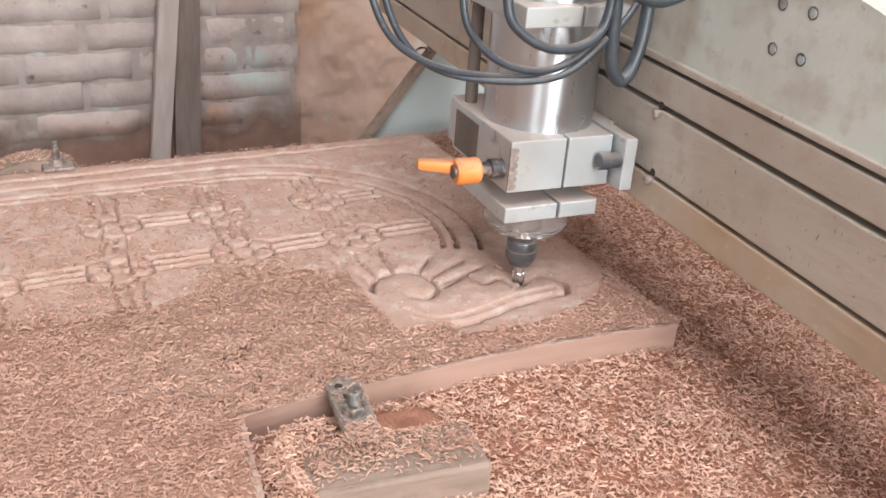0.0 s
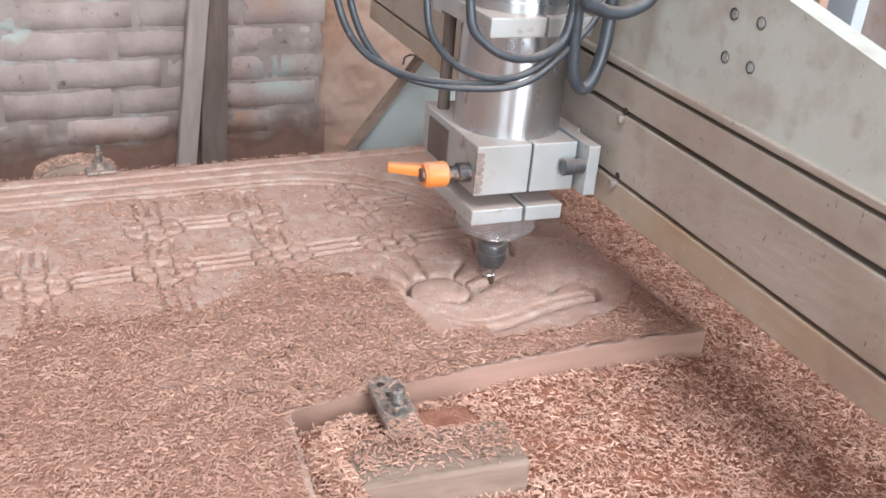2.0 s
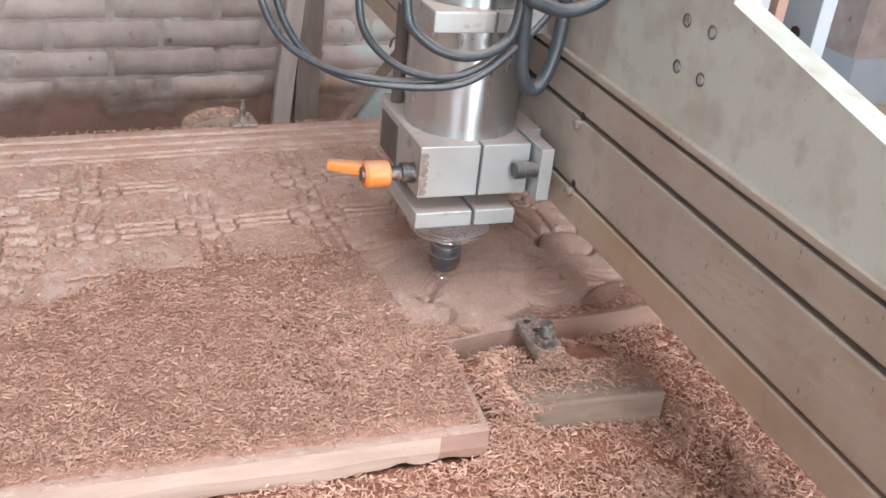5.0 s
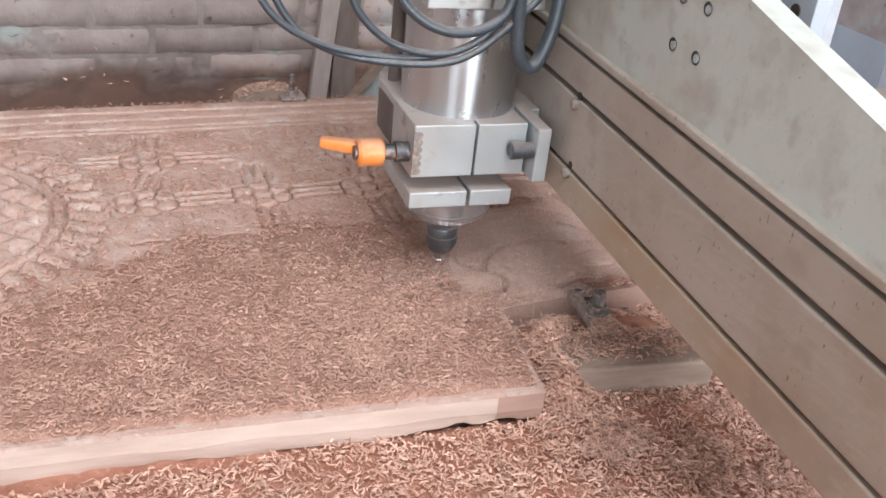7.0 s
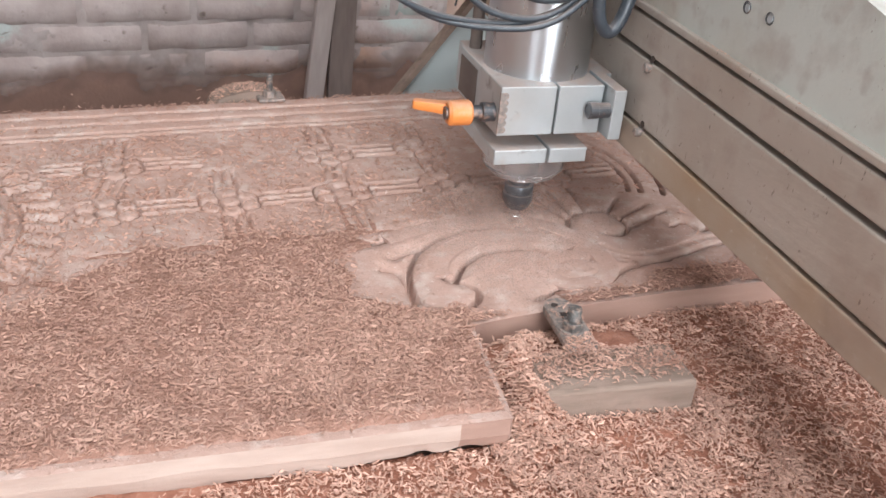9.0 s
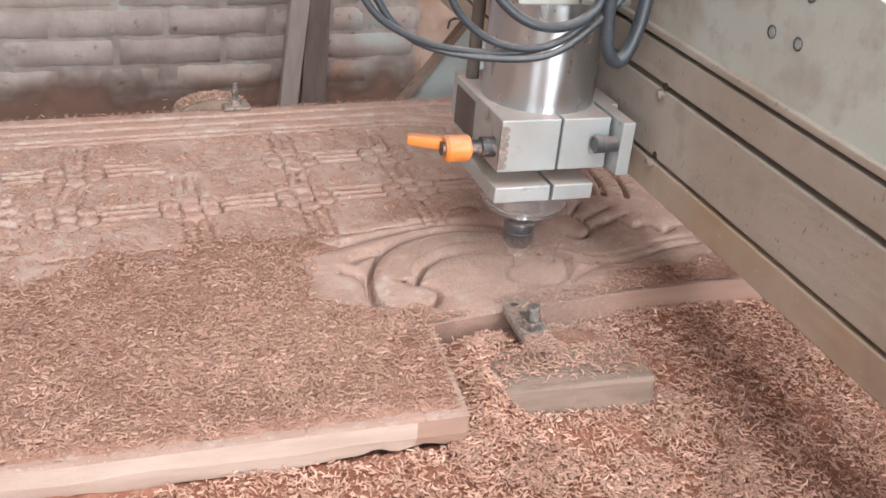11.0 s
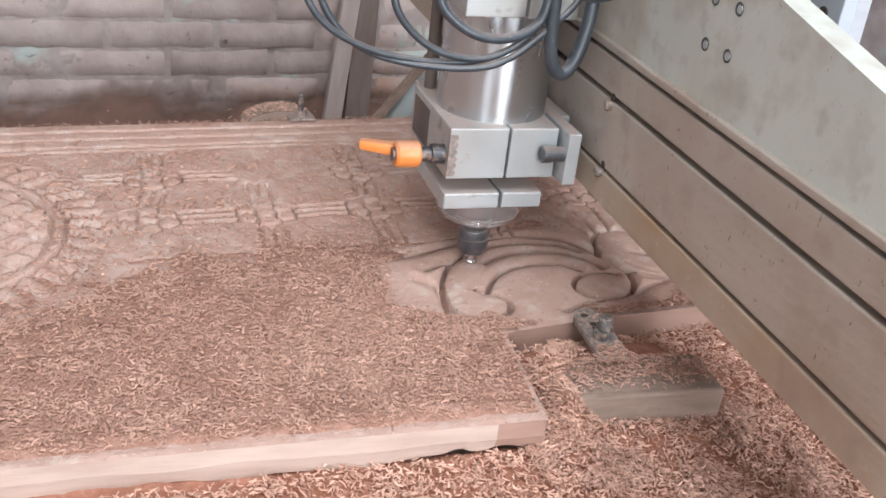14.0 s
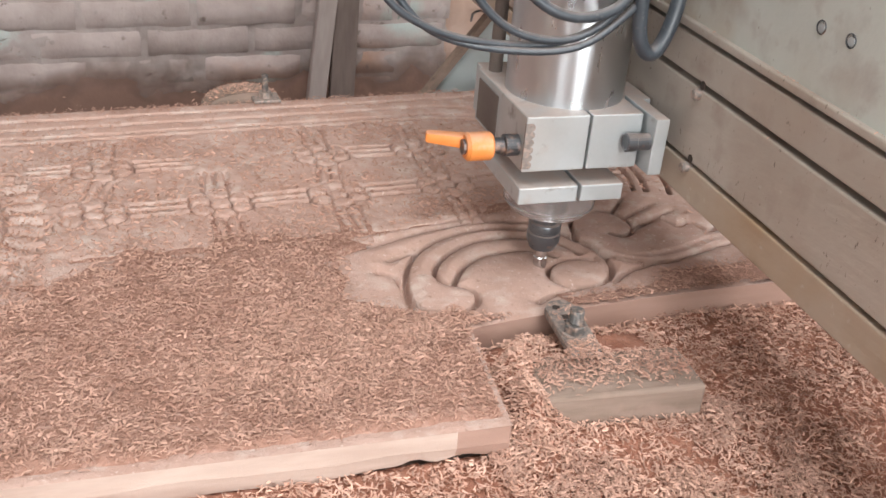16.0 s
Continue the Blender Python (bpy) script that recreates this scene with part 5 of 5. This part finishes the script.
# ---- behind the machine ----
def behind():
    bm = bmesh.new()
    box(bm, -0.022, 0.022, -0.012, 0.012, 0.0, 1.7, 0.003)
    ob = part("plank_and_gap_shade", bm, M_PLANK)
    ob.matrix_basis = pose(0.220, WALL_Y - 0.038, FLOOR_Z, 0.6, 5.6, 0)
    tagged(ob, "grey weathered plank leaning against the brick wall", "plank")
    # added dark strip, stands in for the shadow gap right of the plank
    bm = bmesh.new()
    box(bm, -0.027, 0.033, -0.008, 0.008, 0.0, 1.7, 0.002)
    ob = part("plank_and_gap_shade", bm, M_CAKED)
    ob.matrix_basis = pose(0.326, WALL_Y - 0.022, FLOOR_Z, 0.3, 1.2, 0)
    ob.data.materials[0] = M_GAP_SHADE
    tagged(ob, "dark strip painted as the shaded gap beside the plank", "plank")


behind()


# ---- bricks ----
def bricks():
    course, length, gap = 0.0655, 0.238, 0.006
    shapes = []
    rs = random.Random(8)
    for k in range(10):
        bm = bmesh.new()
        hx, hz = (length - gap) / 2 - rs.uniform(0, 0.006), (course - gap) / 2
        rows = []
        for w in (-1.0, -0.86, 0.86, 1.0):
            row = []
            for u in (-1.0, -0.96, -0.6, -0.2, 0.2, 0.6, 0.96, 1.0):
                rim, corner = max(abs(u), abs(w)) == 1.0, abs(u) > 0.9 and abs(w) > 0.7
                row.append(bm.verts.new((u * hx + rs.uniform(-1, 1) * 0.003, (0.0005 if rim else -0.0080 + (0.002 if corner else 0)) + rs.uniform(-1, 1) * 0.0024, w * hz + rs.uniform(-1, 1) * 0.0028)))
            rows.append(row)
        for a, b in zip(rows, rows[1:]):
            for i in range(7):
                bm.faces.new((a[i], a[i + 1], b[i + 1], b[i]))
        me = bpy.data.meshes.new("brick")
        bm.to_mesh(me)
        bm.free()
        me.materials.append(M_BRICK)
        me.polygons.foreach_set("use_smooth", [True] * len(me.polygons))
        shapes.append(me)
    for row in range(-9, 8):
        z = -0.178 + course * row
        for k in range(-6, 5):
            cx = length * k + {1: 0.009, 0: 0.117, -1: 0.008, -2: 0.13}.get(row, 0.03 * (row % 3) + (length / 2 if row % 2 else 0))
            if cx > 0.60 or cx < -1.3:
                continue
            ob = new("brick", rs.choice(shapes))
            ob.parent = WALL
            half = (length - gap) / 2
            squeeze = 1.0
            if cx + half > 0.62:
                squeeze = (0.62 - (cx - half)) / (2 * half)
                cx = 0.62 - half * squeeze
            ob.matrix_basis = pose(cx, WALL_Y + rs.uniform(-0.003, 0.004), z, rs.uniform(-0.5, 0.5), rs.uniform(-0.4, 0.4), rs.uniform(-0.3, 0.3)) @ Matrix.Diagonal((squeeze, 1, 1, 1))


bricks()


# ---- what moves ----
HEAD_TURN = -4.2
HEAD_ROWS = [
    (0, 0.3201, 0.1365), (0.5, 0.3175, 0.1418), (1.0, 0.2924, 0.1545), (1.5, 0.2861, 0.1662), (2.0, 0.2669, 0.1676),
    (2.5, 0.2773, 0.1911), (2.6, 0.265, 0.18), (2.7, 0.1467, 0.1212), (3.0, 0.1403, 0.1132), (3.5, 0.1362, 0.1147),
    (4.0, 0.1018, 0.1372), (5.2, 0.03, 0.10), (6.5, -0.0165, 0.0555), (7.0, -0.0253, 0.0977), (7.5, -0.0059, 0.1426),
    (8.0, 0.0295, 0.1702), (8.5, 0.0713, 0.183), (9.0, 0.1194, 0.1814), (10.2, 0.15, 0.13), (11.5, 0.1199, 0.1021),
    (12.0, 0.1572, 0.1171), (12.5, 0.1641, 0.1138), (12.6, 0.1608, 0.1172), (12.7, 0.1391, 0.1648), (13.0, 0.1064, 0.1679),
    (13.5, 0.0639, 0.167), (14.0, 0.0233, 0.1402), (14.5, 0.0168, 0.1017), (15.0, 0.0332, 0.1111), (15.3, 0.036, 0.1118),
    (15.4, 0.1155, 0.0926), (15.5, 0.1162, 0.0953), (16.0, 0.1083, 0.0948),
]


# small play of the carriage on the beam
CARRIAGE_ROWS = [
    (0, 0.0023, 0.0034, -0.0009), (0.5, 0.0030, 0.0047, -0.0017), (1, 0.0018, 0.0047, -0.0033), (1.5, 0.0010, 0.0027, -0.0035), (2, 0.0023, 0.0067,
    -0.0042), (2.5, 0.0012, 0.0016, 0.0000), (2.6, 0.0009, 0.0021, 0.0000), (2.7, 0.0026, 0.0052, -0.0013), (3, 0.0028, 0.0055, -0.0013), (3.5, 0.0011,
    0.0058, -0.0022), (4, 0.0021, 0.0087, -0.0030), (5.2, 0.0004, 0.0076, -0.0030), (6.5, -0.0005, 0.0070, -0.0028), (7, 0.0011, 0.0082, -0.0028), (7.5,
    -0.0001, 0.0076, -0.0032), (8, 0.0006, 0.0087, -0.0031), (8.5, 0.0015, 0.0081, -0.0031), (9, 0.0021, 0.0068, -0.0013), (10.2, -0.0003, 0.0040,
    -0.0020), (11.5, -0.0032, 0.0011, -0.0029), (12, -0.0034, -0.0003, -0.0028), (12.5, -0.0039, -0.0028, -0.0015), (12.6, -0.0036, -0.0029, -0.0015),
    (12.7, -0.0009, 0.0059, -0.0058), (13, -0.0009, 0.0059, -0.0058), (13.5, -0.0023, 0.0068, -0.0067), (14, -0.0018, 0.0078, -0.0069), (14.5, -0.0035,
    0.0037, -0.0054), (15, -0.0032, 0.0014, -0.0027), (15.3, -0.0031, 0.0014, -0.0026), (15.4, -0.0014, 0.0058, 0.0002), (15.5, -0.0014, 0.0057, 0.0000),
    (16, -0.0014, 0.0057, 0.0000),
]


# the dust lies in the cut, rises with the work and settles again
PUFF_ROWS = [
    (0, 0.30, 0.17, -0.07), (1.0, 0.30, 0.17, -0.07), (1.6, 0.315, 0.165, -0.008), (2.0, 0.32, 0.17, -0.004), (2.6, 0.27, 0.17, -0.02), (3.0, 0.19, 0.11, 0.010), (3.5, 0.20, 0.085, 0.014),
    (4.0, 0.15, 0.12, 0.010), (5.2, 0.06, 0.09, 0.012), (6.5, 0.035, 0.07, 0.008), (7.0, 0.05, 0.075, 0.014), (7.5, 0.085, 0.055, 0.012), (7.75, 0.05, 0.09, -0.012), (8.0, 0.03, 0.14, -0.006), (8.5, 0.06, 0.16, 0.002),
    (9.0, 0.09, 0.16, 0.010), (10.2, 0.12, 0.08, 0.012), (11.5, 0.11, 0.035, 0.013), (12.0, 0.12, 0.05, -0.01), (12.5, 0.12, 0.05, -0.07), (16, 0.12, 0.05, -0.07),
]


CLOUD_ROWS = [
    (0, -0.03, 0.11, -0.12), (6.6, -0.03, 0.11, -0.12), (7.0, -0.02, 0.105, -0.045), (7.3, -0.03, 0.095, 0.014), (7.5, -0.045, 0.092, 0.024), (7.8, -0.05, 0.10, 0.020), (8.1, -0.04, 0.13, -0.02),
    (8.5, 0.0, 0.13, -0.12), (10.6, 0.10, 0.06, -0.12), (11.2, 0.10, 0.06, -0.02), (11.5, 0.055, 0.028, 0.028), (11.7, 0.04, 0.02, 0.022), (11.95, 0.05, 0.04, -0.03), (12.3, 0.05, 0.04, -0.12), (16, 0.05, 0.04, -0.12),
]


def motions():
    for ob, t in RIDGES:
        walk(ob, [(0, pose(0, 0, 0)), (t, pose(0, 0, 0)), (t + 0.25, pose(0, 0, -0.022)), (16, pose(0, 0, -0.022))])
    walk(CLOUD, [(t, pose(x, y, z, 0, 0, 5 * t)) for t, x, y, z in CLOUD_ROWS])
    walk(PUFF, [(t, pose(x, y, z, 0, 0, 6 * t)) for t, x, y, z in PUFF_ROWS])
    for i, (ob, a, b) in enumerate(HEAPS):
        go, lasts = (2.62, 0.16) if a > 0.1 else (4.3, 0.4) if a > 0.04 else (4.75, 0.4) if a > -0.02 else (7.35, 0.3)
        dx, dy = (-0.16 - 0.30 * a, -0.10 - 0.4 * (b - 0.1)) if i % 3 else (0.02, -0.26 - 0.2 * b)
        ex, ey = a + dx, b + dy
        ez = 0.003 if on_panel(np.array(ex), np.array(ey)) else -0.027
        walk(ob, [(0, pose(a, b, 0)), (go, pose(a, b, 0)), (go + lasts / 2, pose(a + dx / 2, b + dy / 2, 0.008, 0, 0, 20)),
                  (go + lasts, pose(ex, ey, ez, 0, 0, 40)), (16, pose(ex, ey, ez, 0, 0, 40))])
    for ob, go, across, rise in SPRAYS:
        x, y = (0.09, 0.14) if go < 5 else (-0.02, 0.10)
        end = pose(x + across, 0.588, -0.026, 0, 0, 70)
        walk(ob, [(0, pose(x, y, 0)), (go, pose(x, y, 0)), (go + 0.12, pose(x + 0.5 * across, 0.40, rise, 35, 20, 25)),
                  (go + 0.24, pose(x + 0.85 * across, 0.54, rise + 0.01, 20, -25, 45)), (go + 0.38, end), (16, end)])
    walk(CARRIAGE, [(t, pose(x, y, z)) for t, x, y, z in CARRIAGE_ROWS])
    walk(HEAD, [(t, pose(x, y, 0, 0, 0, HEAD_TURN)) for t, x, y in HEAD_ROWS])


motions()
